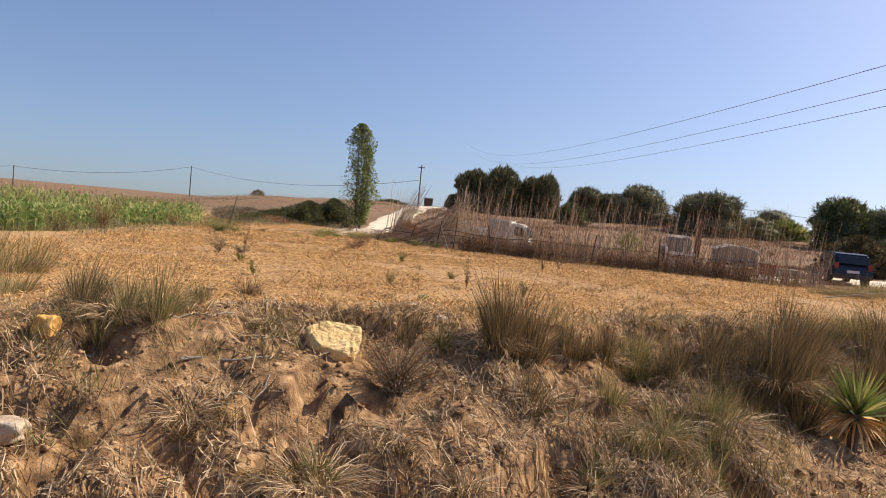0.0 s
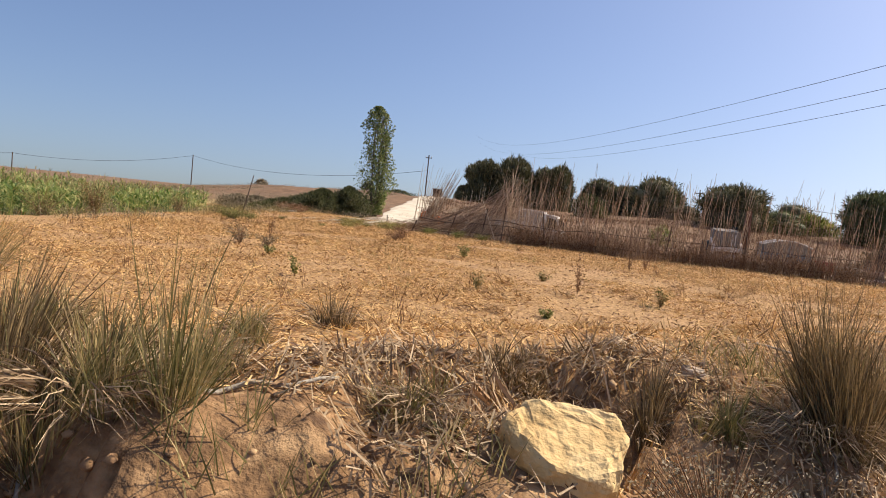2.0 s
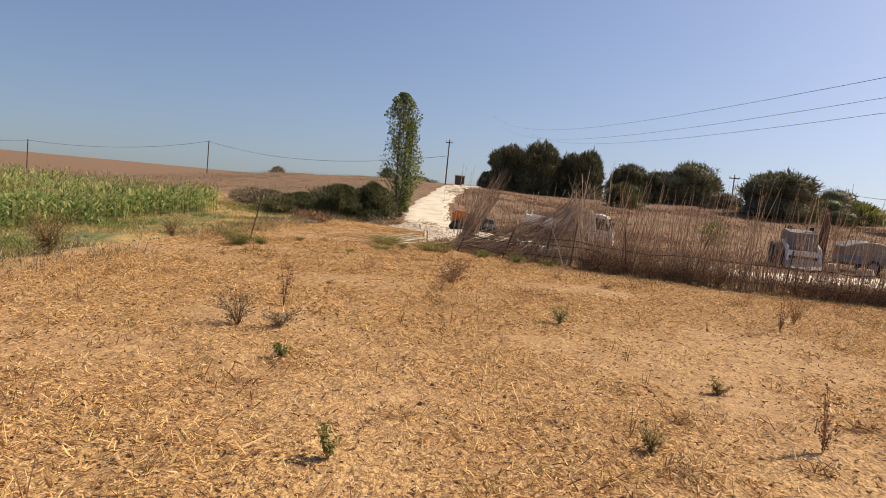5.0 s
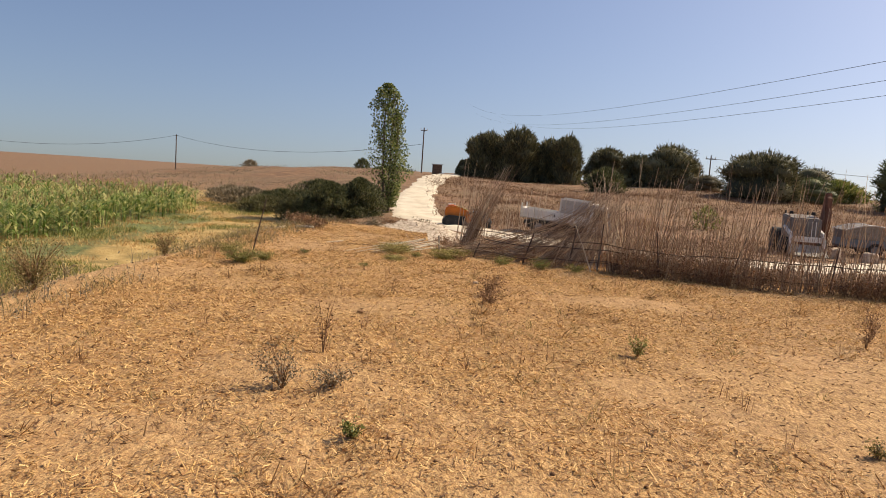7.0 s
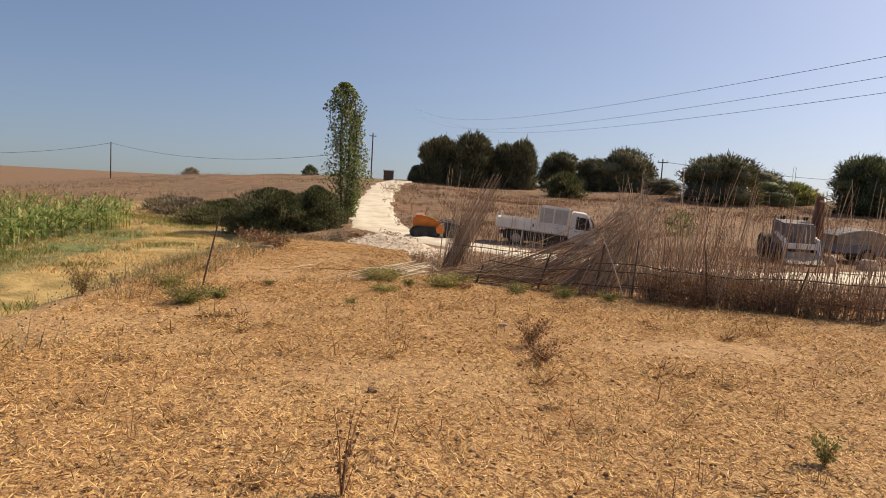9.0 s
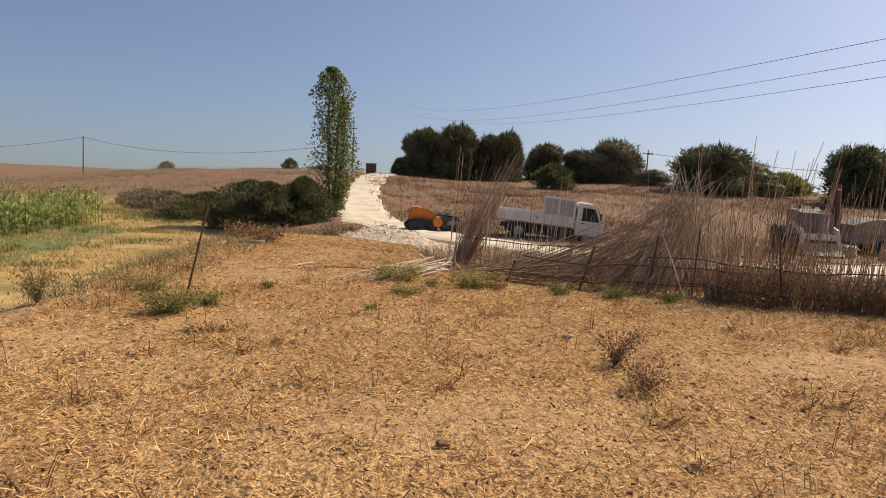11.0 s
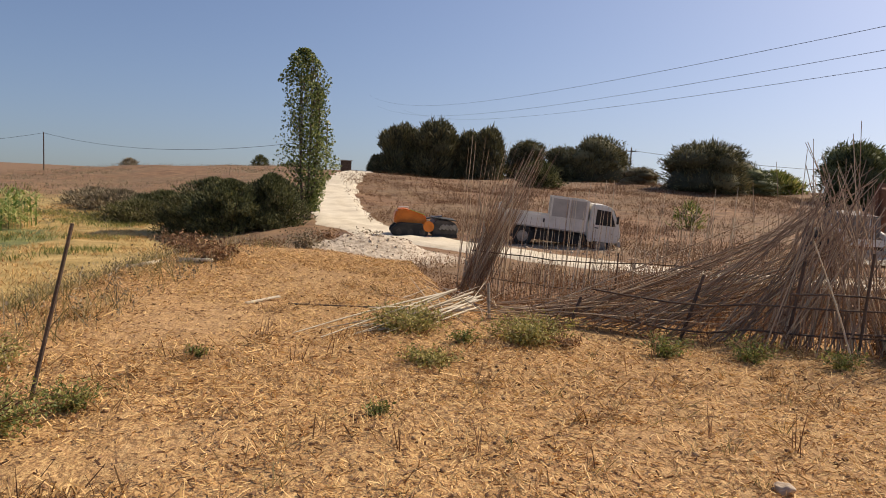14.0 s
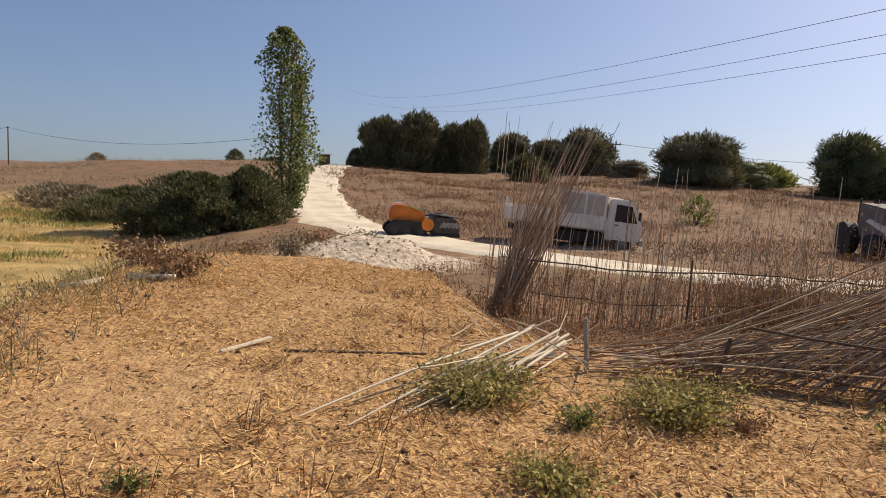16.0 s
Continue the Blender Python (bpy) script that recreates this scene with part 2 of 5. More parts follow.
def leaves(centre, size, normal=None, long=1.5):
    """Small folded leaves round the given centres, turned at random."""
    n = len(centre)
    a = unit(rng.normal(size=(n, 3)))
    if normal is not None:
        a = unit(a * 0.8 + normal)
    b = unit(np.cross(a, rng.normal(size=(n, 3))))
    c = np.cross(a, b)
    size = np.broadcast_to(np.asarray(size, float), (n,))[:, None]
    V = np.stack([centre - b * size * long / 2, centre + c * size / 2 + a * size * 0.15, centre + b * size * long / 2, centre - c * size / 2 + a * size * 0.15], 1).reshape(-1, 3)
    return V, np.arange(n * 4).reshape(-1, 4)


def joined(*meshes):
    V, Fc, off = [], [], 0
    for v, f in meshes:
        V.append(v)
        Fc.append(f + off)
        off += len(v)
    return np.concatenate(V), np.concatenate(Fc)


# ---- ground heights ----
def hashed(ix, iy, seed):
    h = (ix.astype(np.int64) * 374761393 + iy.astype(np.int64) * 668265263 + seed * 974634777) & 0xFFFFFFFF
    h = ((h ^ (h >> 13)) * 1274126177) & 0xFFFFFFFF
    return ((h ^ (h >> 16)) & 0xFFFF) / 65535.0


def value_noise(x, y, seed=0):
    ix, iy = np.floor(x), np.floor(y)
    fx, fy = x - ix, y - iy
    fx, fy = fx * fx * (3 - 2 * fx), fy * fy * (3 - 2 * fy)
    a, b = hashed(ix, iy, seed), hashed(ix + 1, iy, seed)
    c, d = hashed(ix, iy + 1, seed), hashed(ix + 1, iy + 1, seed)
    return (a * (1 - fx) + b * fx) * (1 - fy) + (c * (1 - fx) + d * fx) * fy - 0.5


def fbm(x, y, scale, seed=0, octaves=4):
    z, amp = 0.0, 1.0
    for k in range(octaves):
        z = z + amp * value_noise(x * scale, y * scale, seed + k)
        scale, amp = scale * 2.1, amp * 0.5
    return z


def step(a, b, v):
    t = np.clip((v - a) / (b - a), 0, 1)
    return t * t * (3 - 2 * t)


FENCE = [(-2.9, 21.9), (-1.2, 20.9), (0.6, 20.2), (3.0, 19.3), (6.0, 18.6), (9.0, 18.0), (13.0, 17.3)]
BACK_FENCE = [(-1.9, 26.3), (-0.7, 25.4), (1.0, 25.0), (4.0, 24.2), (8.0, 23.3), (13.0, 22.5)]
FX, FY = zip(*FENCE)


def bank_line(x):
    return 5.7 + 0.5 * (x + 1) + 0.5 * fbm(x, x * 0 + 3.3, 0.7, 5, 2)


def land(x, y):
    """Heights, and the shares of field, bank and left-hand lowland."""
    x, y = np.asarray(x, float), np.asarray(y, float)
    wide = np.clip(y - 42, 0, 60)
    left = 1 - step(-8.5 - 0.55 * wide, -4.6 - 0.03 * wide, x)
    plain = -0.3 - 0.5 * left
    hill = step(40, 80, y) * 1.5 * (1 - left) + left * 1.0 * step(45, 120, y)
    away = np.clip(-x - 22, 0, 60)
    plain = plain + hill - (0.03 * away + 0.002 * away**2) * step(25, 100, y)
    plain = plain + 0.5 * step(8, 30, x) * step(38, 60, y)
    far = np.hypot(x, y)
    plain = plain - np.clip(far - 170, 0, None) * 0.012
    plain = plain + fbm(x, y, 0.12, 40, 3) * 0.5 * step(32, 60, y) + fbm(x, y, 0.9, 21, 4) * 0.12 * (1 - 0.6 * (1 - left))
    edge = np.interp(y, [0, 10, 14, 20, 25, 28, 33], [-11, -8.8, -7.8, -7.1, -6.4, -5.6, -4.8])
    fence_y = np.interp(x, FX, FY, left=26.5, right=17.3)
    fence_y = np.where(x < -2.9, 26.8 - 1.5 * step(-4.5, -2.9, x), fence_y)
    field = step(-2.6, 0.1, x - edge) * (1 - step(0.3, 3.6, y - fence_y))
    z = plain * (1 - field) + 0.25 * field
    # the heap of pale spoil beside the track
    z = z + 0.55 * np.exp(-(((x + 3.2) / 1.35) ** 2 + ((y - 31.0) / 0.8) ** 2)) * (1 + 0.5 * fbm(x, y, 2.2, 31, 4))
    d = bank_line(x) - y
    z = z + 0.23 * np.exp(-(((d + 0.4) / 1.15) ** 2)) * (1 - step(4.0, 8.0, np.abs(x + 1)))
    low = step(0.4, 2.8, d + 0.6 * fbm(x, y, 1.1, 11, 3))
    bank = step(-0.7, 0.6, d) * (1 - step(2.6, 4.0, d))
    z = z * (1 - low) + (-0.3) * low
    near = step(40, 26, y)
    rough_field = fbm(x, y, 3.5, 3, 4) * 0.035 + fbm(x, y, 0.5, 9, 2) * 0.05
    z = z + near * (field * (1 - bank) * rough_field + bank * (fbm(x, y, 1.6, 14, 4) * 0.2 + fbm(x, y, 6, 17, 3) * 0.06 - 0.2 * step(0.1, 0.3, fbm(x, y, 2.6, 19, 3))))
    return z, field * (1 - low), bank, left


def H(x, y):
    return float(land(np.array([x]), np.array([y]))[0][0])


def Hs(x, y):
    return land(x, y)[0]


def on(x, y, rz=0, dz=0.0):
    return pose(x, y, H(x, y) + dz, 0, 0, rz)


# ---- ground ----
def axis(lo, hi, fine, grow, end_lo, end_hi):
    v = list(np.arange(lo, hi, fine))
    s = fine
    while v[-1] < end_hi:
        s = min(s * grow, 250)
        v.append(v[-1] + s)
    s = fine
    while v[0] > end_lo:
        s = min(s * grow, 250)
        v.insert(0, v[0] - s)
    return np.array(v)


gx, gy = axis(-7.0, 6.5, 0.085, 1.07, -2500, 2500), np.concatenate([axis(2.0, 9.1, 0.085, 1.06, -300, 0), axis(9.2, 26.5, 0.125, 1.05, 100, 3000)])
X, Y = np.meshgrid(gx, gy)
Z, f_field, f_bank, f_left = land(X.ravel(), Y.ravel())
nx, ny = len(gx), len(gy)
i, j = np.meshgrid(np.arange(nx - 1), np.arange(ny - 1))
a = (j * nx + i).ravel()
quads = np.stack([a, a + 1, a + nx + 1, a + nx], 1)


def ground_material():
    m = bpy.data.materials.new("ground_earth_and_stubble")
    m.use_nodes = True
    n, l = m.node_tree.nodes, m.node_tree.links
    bsdf = n["Principled BSDF"]
    bsdf.inputs["Roughness"].default_value = 0.95
    coord = n.new("ShaderNodeTexCoord").outputs["Object"]

    def tex(scale, detail=6, stretch=None, dist=0.0):
        q = n.new("ShaderNodeTexNoise")
        q.inputs["Scale"].default_value, q.inputs["Detail"].default_value, q.inputs["Distortion"].default_value = scale, detail, dist
        if stretch:
            mp = n.new("ShaderNodeMapping")
            mp.inputs["Scale"].default_value, mp.inputs["Rotation"].default_value = stretch[:3], (0, 0, radians(stretch[3]))
            l.new(coord, mp.inputs[0])
            l.new(mp.outputs[0], q.inputs["Vector"])
        else:
            l.new(coord, q.inputs["Vector"])
        return q.outputs[0]

    def ramp(src, stops):
        r = n.new("ShaderNodeValToRGB")
        while len(r.color_ramp.elements) < len(stops):
            r.color_ramp.elements.new(0.5)
        for e, (p, c) in zip(r.color_ramp.elements, stops):
            e.position, e.color = p, (*c, 1)
        l.new(src, r.inputs[0])
        return r.outputs[0]

    def mix(fac, a, b):
        q = n.new("ShaderNodeMix")
        q.data_type = "RGBA"
        if isinstance(fac, float):
            q.inputs[0].default_value = fac
        else:
            l.new(fac, q.inputs[0])
        l.new(a, q.inputs[6])
        l.new(b, q.inputs[7])
        return q.outputs[2]

    def attr(name):
        q = n.new("ShaderNodeAttribute")
        q.attribute_name = name
        return q.outputs["Fac"]

    def wobble(src, amount=0.6, scale=1.2):
        """A land-cover share with a ragged edge."""
        q = n.new("ShaderNodeMath")
        q.operation = "MULTIPLY_ADD"
        q.inputs[1].default_value, q.inputs[2].default_value = amount, -amount / 2
        l.new(tex(scale, 5), q.inputs[0])
        s = n.new("ShaderNodeMath")
        s.operation = "ADD"
        l.new(src, s.inputs[0])
        l.new(q.outputs[0], s.inputs[1])
        r = n.new("ShaderNodeMapRange")
        r.interpolation_type = "SMOOTHSTEP"
        r.inputs[1].default_value, r.inputs[2].default_value = 0.3, 0.7
        l.new(s.outputs[0], r.inputs[0])
        return r.outputs[0]

    soil = ramp(tex(7, 8), [(0.3, (0.28, 0.148, 0.06)), (0.5, (0.45, 0.258, 0.115)), (0.7, (0.60, 0.385, 0.19))])
    straw = ramp(tex(48, 6, (1, 0.45, 1, 35), 1.2), [(0.36, (0.18, 0.088, 0.03)), (0.5, (0.42, 0.235, 0.088)), (0.64, (0.68, 0.435, 0.18))])
    straw = mix(ramp(tex(0.55, 5), [(0.35, (0, 0, 0)), (0.75, (0.75, 0.75, 0.75))]), straw, soil)
    bank = ramp(tex(11, 9), [(0.3, (0.10, 0.05, 0.021)), (0.5, (0.29, 0.16, 0.07)), (0.7, (0.52, 0.32, 0.155))])
    dry = ramp(tex(1.1, 9), [(0.3, (0.12, 0.058, 0.027)), (0.5, (0.21, 0.108, 0.05)), (0.7, (0.32, 0.185, 0.088))])
    dry = mix(ramp(tex(0.16, 5), [(0.4, (0, 0, 0)), (0.65, (0.6, 0.6, 0.6))]), dry, ramp(tex(3, 6), [(0.35, (0.14, 0.085, 0.042)), (0.65, (0.27, 0.19, 0.10))]))
    lowland = ramp(tex(1.4, 9), [(0.3, (0.20, 0.15, 0.045)), (0.5, (0.42, 0.28, 0.095)), (0.7, (0.56, 0.39, 0.15))])
    gravel = ramp(tex(9, 9), [(0.3, (0.34, 0.25, 0.17)), (0.5, (0.56, 0.45, 0.33)), (0.7, (0.74, 0.62, 0.47))])
    col = mix(wobble(attr("lowland")), dry, lowland)
    col = mix(wobble(attr("green")), col, ramp(tex(4, 6), [(0.35, (0.08, 0.10, 0.03)), (0.65, (0.22, 0.22, 0.07))]))
    col = mix(wobble(attr("field")), col, straw)
    col = mix(wobble(attr("bank")), col, bank)
    col = mix(wobble(attr("gravel"), 0.5, 2.5), col, gravel)
    l.new(col, bsdf.inputs["Base Color"])
    b1, b2 = n.new("ShaderNodeBump"), n.new("ShaderNodeBump")
    b1.inputs["Strength"].default_value, b1.inputs["Distance"].default_value = 0.8, 0.05
    b2.inputs["Strength"].default_value, b2.inputs["Distance"].default_value = 0.7, 0.015
    l.new(tex(9, 8), b1.inputs["Height"])
    l.new(tex(60, 5), b2.inputs["Height"])
    l.new(b1.outputs[0], b2.inputs["Normal"])
    l.new(b2.outputs[0], bsdf.inputs["Normal"])
    return m


gme = mesh_from("ground", np.stack([X.ravel(), Y.ravel(), Z], 1), quads, ground_material(), True)
xr, yr = X.ravel(), Y.ravel()
covers = {
    "field": f_field * (1 - step(27, 30, yr)),
    "bank": f_bank,
    "lowland": f_left * step(12, 16, yr) * (1 - step(48, 62, yr)) * (1 - step(-9, -5, xr)),
    "green": f_left * step(18, 22, yr) * (1 - step(36, 44, yr)) * (1 - step(-13, -10.5, xr)),
    "gravel": np.exp(-(((xr + 3.0) / 2.4) ** 2 + ((yr - 30.8) / 1.5) ** 2)) + 0.8 * np.exp(-(((xr - 2.5) / 6) ** 2 + ((yr - 34.5) / 2.0) ** 2)) * (xr > -2) * 0.6,
}
for key, value in covers.items():
    gme.attributes.new(key, "FLOAT", "POINT").data.foreach_set("value", np.clip(value, 0, 1).astype(np.float32))
tagged(new("ground", gme), "dry stubble field, earth bank and brown hillside", "ground", kind="structure")

# ---- the white track ----
TRACK = [(1.5, 98, 2.6), (-0.4, 80, 2.4), (-1.9, 68, 2.4), (-3.0, 56, 2.3), (-3.3, 47, 2.5), (-3.1, 41, 2.6), (-2.2, 37, 2.3), (-0.8, 34.2, 2.0), (0.6, 32.2, 1.7), (2.6, 30.0, 1.6), (4.6, 28.7, 1.7), (8.5, 28.4, 1.9), (13, 30.0, 2.2), (18, 32.6, 2.6), (24, 35.5, 2.8), (40, 42, 3.0)]
tr = np.array(TRACK)
u = np.linspace(0, 1, len(tr))
uu = np.linspace(0, 1, 260)
cx, cy, cw = (np.interp(uu, u, tr[:, k]) for k in range(3))
for _ in range(14):
    cx[1:-1], cy[1:-1], cw[1:-1] = ((c[:-2] + 2 * c[1:-1] + c[2:]) / 4 for c in (cx, cy, cw))
tx, ty = np.gradient(cx), np.gradient(cy)
tl = np.hypot(tx, ty)
V = []
K = 9
for k in range(K):
    s = k / (K - 1) * 2 - 1
    wob = 1 + 0.35 * fbm(cx, cy, 0.8, 60 + (k > K / 2), 3)
    px_, py_ = cx + ty / tl * s * cw / 2 * wob, cy - tx / tl * s * cw / 2 * wob
    crown = 0.035 - 0.05 * (abs(s) > 0.95) + 0.02 * math.cos(s * 9)
    V.append(np.stack([px_, py_, np.maximum(Hs(px_, py_), Hs(cx, cy) - 0.1) + crown + 0.02], 1))
V = np.stack(V, 1).reshape(-1, 3)
i, j = np.meshgrid(np.arange(K - 1), np.arange(len(cx) - 1))
a = (j * K + i).ravel()
tagged(new("road", mesh_from("road", V, np.stack([a, a + K, a + K + 1, a + 1], 1), M["road"], True)), "pale limestone dirt track climbing the hill", "dirt track", kind="structure")


# ---- trees and shrubs ----
def lobes(n, rx, ry, z0, z1, shape):
    """Points in an uneven crown: shape(h) is its half-width at the height h, from 0 to 1."""
    h = rng.uniform(0, 1, n)
    ang = rng.uniform(0, 2 * np.pi, n)
    bumps = 1 + 0.24 * np.sin(ang * 3 + h * 9 + rng.uniform(0, 6)) + 0.2 * np.sin(ang * 5 - h * 14 + rng.uniform(0, 6)) + 0.12 * np.sin(ang * 11 + h * 31)
    r = np.sqrt(rng.uniform(0.25, 1, n)) * shape(h) * bumps
    return np.stack([r * np.cos(ang) * rx, r * np.sin(ang) * ry, z0 + h * (z1 - z0)], 1), ang, h


def limbs(height, spread, n, start, r):
    paths, radii = [[(0, 0, -0.15), (0.02, 0, height * 0.3), (-0.03, 0.02, height * 0.62), (0, 0, height * 0.92)]], [(r, r * 0.25)]
    for k in range(n):
        a, h = rng.uniform(0, 6.28), height * rng.uniform(start, 0.75)
        s = spread * rng.uniform(0.5, 0.9)
        p = np.array([0, 0, h])
        q = np.array([math.cos(a) * s, math.sin(a) * s, h + height * rng.uniform(0.08, 0.25)])
        paths.append([p, (p + q) / 2 + [0, 0, -0.03 * height], q])
        radii.append((r * 0.45, r * 0.1))
    return tubes(paths, radii, 6)


def conifer(x, y, top, rx, ry, label, mat="cedar", n=9000, upright=0.7, group="dark trees on the hilltop"):
    """A dense bushy crown down to the ground: overlapping leafy masses covered in short sprays that point up and out."""
    base = H(x, y) - 0.4
    height = top - base
    tree = thing("tree", pose(x, y, base), label, "tree", group)
    part("trunk", mesh_from("trunk", *limbs(height, rx * 0.8, 9, 0.1, 0.05 * rx + 0.05), M["bark"], True), None, tree)
    k, n = 20, int(n * 2.0)
    a = rng.uniform(0, 6.28, k)
    h = np.concatenate([[0.62, 0.3], rng.uniform(0.16, 0.74, k - 2)])
    q = np.sqrt(rng.uniform(0.1, 1, k)) * np.interp(h, [0, 0.3, 0.6, 0.85], [0.5, 0.52, 0.42, 0.22])
    q[:2] = 0
    c = np.stack([np.cos(a) * q * rx, np.sin(a) * q * ry, h * height], 1)
    size = np.stack([rx * rng.uniform(0.42, 0.6, k), ry * rng.uniform(0.42, 0.6, k), height * rng.uniform(0.17, 0.27, k)], 1)
    size[0], size[1] = (rx * 0.66, ry * 0.66, height * 0.34), (rx * 0.9, ry * 0.9, height * 0.32)
    share = size[:, 0] * size[:, 2]
    pick = rng.choice(k, n, p=share / share.sum())
    d = unit(rng.normal(0, 1, (n, 3)))
    ripple = 1 + 0.13 * np.sin(d[:, 0] * 7 + pick) * np.sin(d[:, 2] * 8 + 2 * pick) + rng.normal(0, 0.05, n)
    d[:, :2] /= np.where((pick == 1) & (d[:, 2] < 0), np.maximum(np.hypot(d[:, 0], d[:, 1]), 0.35), 1.0)[:, None]
    p = c[pick] + d * size[pick] * (ripple * rng.uniform(0.78, 1.0, n))[:, None]
    p[:, 2] = np.maximum(p[:, 2], rng.uniform(0.05, 0.5, n))
    way = unit(d * [1, 1, 0.6] + np.array([0, 0, upright]) + rng.normal(0, 0.4, p.shape))
    spray = blades(p, p + way * (rng.uniform(0.4, 1.2, n) ** 2 * 0.075 * height)[:, None], rng.uniform(0.6, 1.4, n) * 0.015 * height, 0.06)
    inner = []
    for m in range(k):
        u, v = np.meshgrid(np.linspace(0, 2 * np.pi, 13)[:-1], np.linspace(0.12, np.pi - 0.12, 8))
        e = np.stack([np.cos(u) * np.sin(v), np.sin(u) * np.sin(v), np.cos(v)], -1).reshape(-1, 3)
        if m == 1:
            e[:, :2] /= np.where(e[:, 2] < 0, np.maximum(np.hypot(e[:, 0], e[:, 1]), 0.35), 1.0)[:, None]
        e = c[m] + e * size[m] * (0.72 + 0.16 * rng.uniform(0, 1, (len(e), 1)))
        e[:, 2] = np.maximum(e[:, 2], 0.05)
        r_, t_ = np.meshgrid(np.arange(7), np.arange(12), indexing="ij")
        b = (r_ * 12 + t_).ravel()
        b2 = (r_ * 12 + (t_ + 1) % 12).ravel()
        inner.append((e, np.stack([b, b2, b2 + 12, b + 12], 1)))
    part("crown", mesh_from("crown", *joined(spray, *inner), M[mat]), None, tree)
    return tree


DARK = "dark green bushy conifer on the dry hilltop"
for x, y, top, rx, ry in ((2.7, 94.0, 3.5, 1.2, 1.3), (5.2, 93.0, 7.0, 2.7, 2.4), (8.8, 91.0, 7.5, 3.0, 2.6), (12.3, 91.0, 6.6, 2.0, 2.0), (14.2, 89.0, 7.0, 2.0, 2.2)):
    conifer(x, y, top, rx, ry, DARK, upright=1.2)
SPREAD = "dark green spreading tree on the dry hilltop"
for x, y, top, rx, ry in ((21.1, 98.0, 6.4, 2.9, 2.6), (22.2, 88.0, 5.4, 2.5, 2.4), (25.3, 85.0, 6.5, 3.9, 3.2)):
    conifer(x, y, top, rx, ry, SPREAD, n=10000)
conifer(26.0, 66.0, 5.5, 3.9, 3.2, "rounded dark green tree above the dry slope", n=12000, upright=0.6)
conifer(31.6, 68.0, 3.6, 2.5, 2.2, "low green bushy tree beside a rounded tree", "pine", 6000, 0.5)
conifer(24.3, 74.0, 3.3, 2.2, 2.0, "low brownish bushy tree between taller trees", "scrub_tree", 5000, 0.6)
conifer(36.8, 63.0, 5.9, 2.7, 2.7, "broad round-headed pine on the hillside", "pine", 9000, 0.4)
conifer(40.2, 62.0, 5.4, 3.2, 3.0, "broad round-headed pine on the hillside", "pine", 9000, 0.4)
conifer(43.3, 88.0, 5.3, 3.2, 3.0, "low dark tree far off on the hill", "cedar", 6000, 0.5)


def shrub(x, y, rx, ry, h, label, mat="shrub", n=4000, leaf=0.09, group="", name="shrub"):
    base = H(x, y)
    ob = thing(name, pose(x, y, base), label, "shrub", group)
    paths = []
    for k in range(12):
        a = rng.uniform(0, 6.28)
        q = np.array([math.cos(a) * rx * 0.7, math.sin(a) * ry * 0.7, h * rng.uniform(0.5, 0.9)])
        paths.append([(0, 0, -0.1), q * [0.4, 0.4, 0.6], q])
    part("branching_stem", mesh_from("branching_stem", *tubes(paths, [(0.03, 0.008)] * 12, 5), M["bark"]), None, ob)
    shape = lambda v: np.clip(1 - np.abs(v * 1.1 - 0.3) ** 2.5, 0.1, 1) * (1 - v ** 6) ** 0.6
    p, ang, v = lobes(n, rx, ry, 0.0, h, shape)
    V = joined(leaves(p, rng.uniform(0.6, 1.4, n) * leaf), blades(p[::3], p[::3] + unit(np.stack([np.cos(ang), np.sin(ang), 0.8 + v], 1)[::3] + rng.normal(0, 0.4, (len(p[::3]), 3))) * leaf * 3, leaf * 0.7, 0.05))
    part("foliage", mesh_from("foliage", *V, M[mat]), None, ob)
    return ob


shrub(-7.0, 38.4, 1.25, 1.1, 1.65, "dense dark green bush beside the poplar", n=15000, leaf=0.045)
shrub(-5.75, 38.9, 1.0, 1.0, 1.7, "dense dark green bush beside the poplar", n=13000, leaf=0.045)
shrub(-8.3, 39.4, 1.1, 0.9, 1.35, "olive-green feathery bush beside a darker bush", "olive", 11000, 0.04)
shrub(-10.8, 43.5, 1.5, 1.0, 0.8, "low olive-green scrub on the slope", "olive", 6000, 0.045, "scrub on the slope")
shrub(-8.9, 44.5, 1.5, 0.9, 0.9, "low olive-green scrub on the slope", "olive", 6000, 0.045, "scrub on the slope")
for x, y, r, h in ((-10.6, 47, 1.6, 1.0), (-12.8, 48.5, 1.8, 0.9), (-9.0, 50, 1.7, 1.3), (-14.5, 51, 1.4, 0.8)):
    shrub(x, y, r, r * 0.7, h, "low grey-green scrub on the dry slope", "grey_bush" if h < 0.95 else "shrub", 5000, 0.055, "scrub on the slope")
shrub(13.7, 70.0, 1.6, 1.5, 2.1, "dark green shrub in front of the hilltop trees", n=5000, leaf=0.1)
shrub(27.6, 41.5, 1.8, 1.6, 2.5, "grey-green bush beside the parked car", n=8000, leaf=0.06)
shrub(25.0, 41.0, 1.9, 1.6, 2.3, "brown-green bush behind the parked car", "scrub_tree", 12000, 0.07)
shrub(12.2, 44.0, 0.7, 0.7, 1.2, "thin yellow-green bush on the dry slope", "green", 500, 0.07)
shrub(36.5, 72.0, 2.2, 1.6, 1.7, "bright green rounded bush on the hill", "green", 2500, 0.2)
shrub(-27.5, 112.0, 1.1, 1.0, 1.2, "small brown bush on the skyline", "grey_bush", n=1200, leaf=0.1)
shrub(-11.0, 110.0, 1.0, 0.9, 1.5, "small dark clipped bush on the skyline", n=1500, leaf=0.1)
shrub(-6.5, 112.0, 2.4, 1.0, 0.8, "low dark bushes along the skyline", n=1800, leaf=0.1)

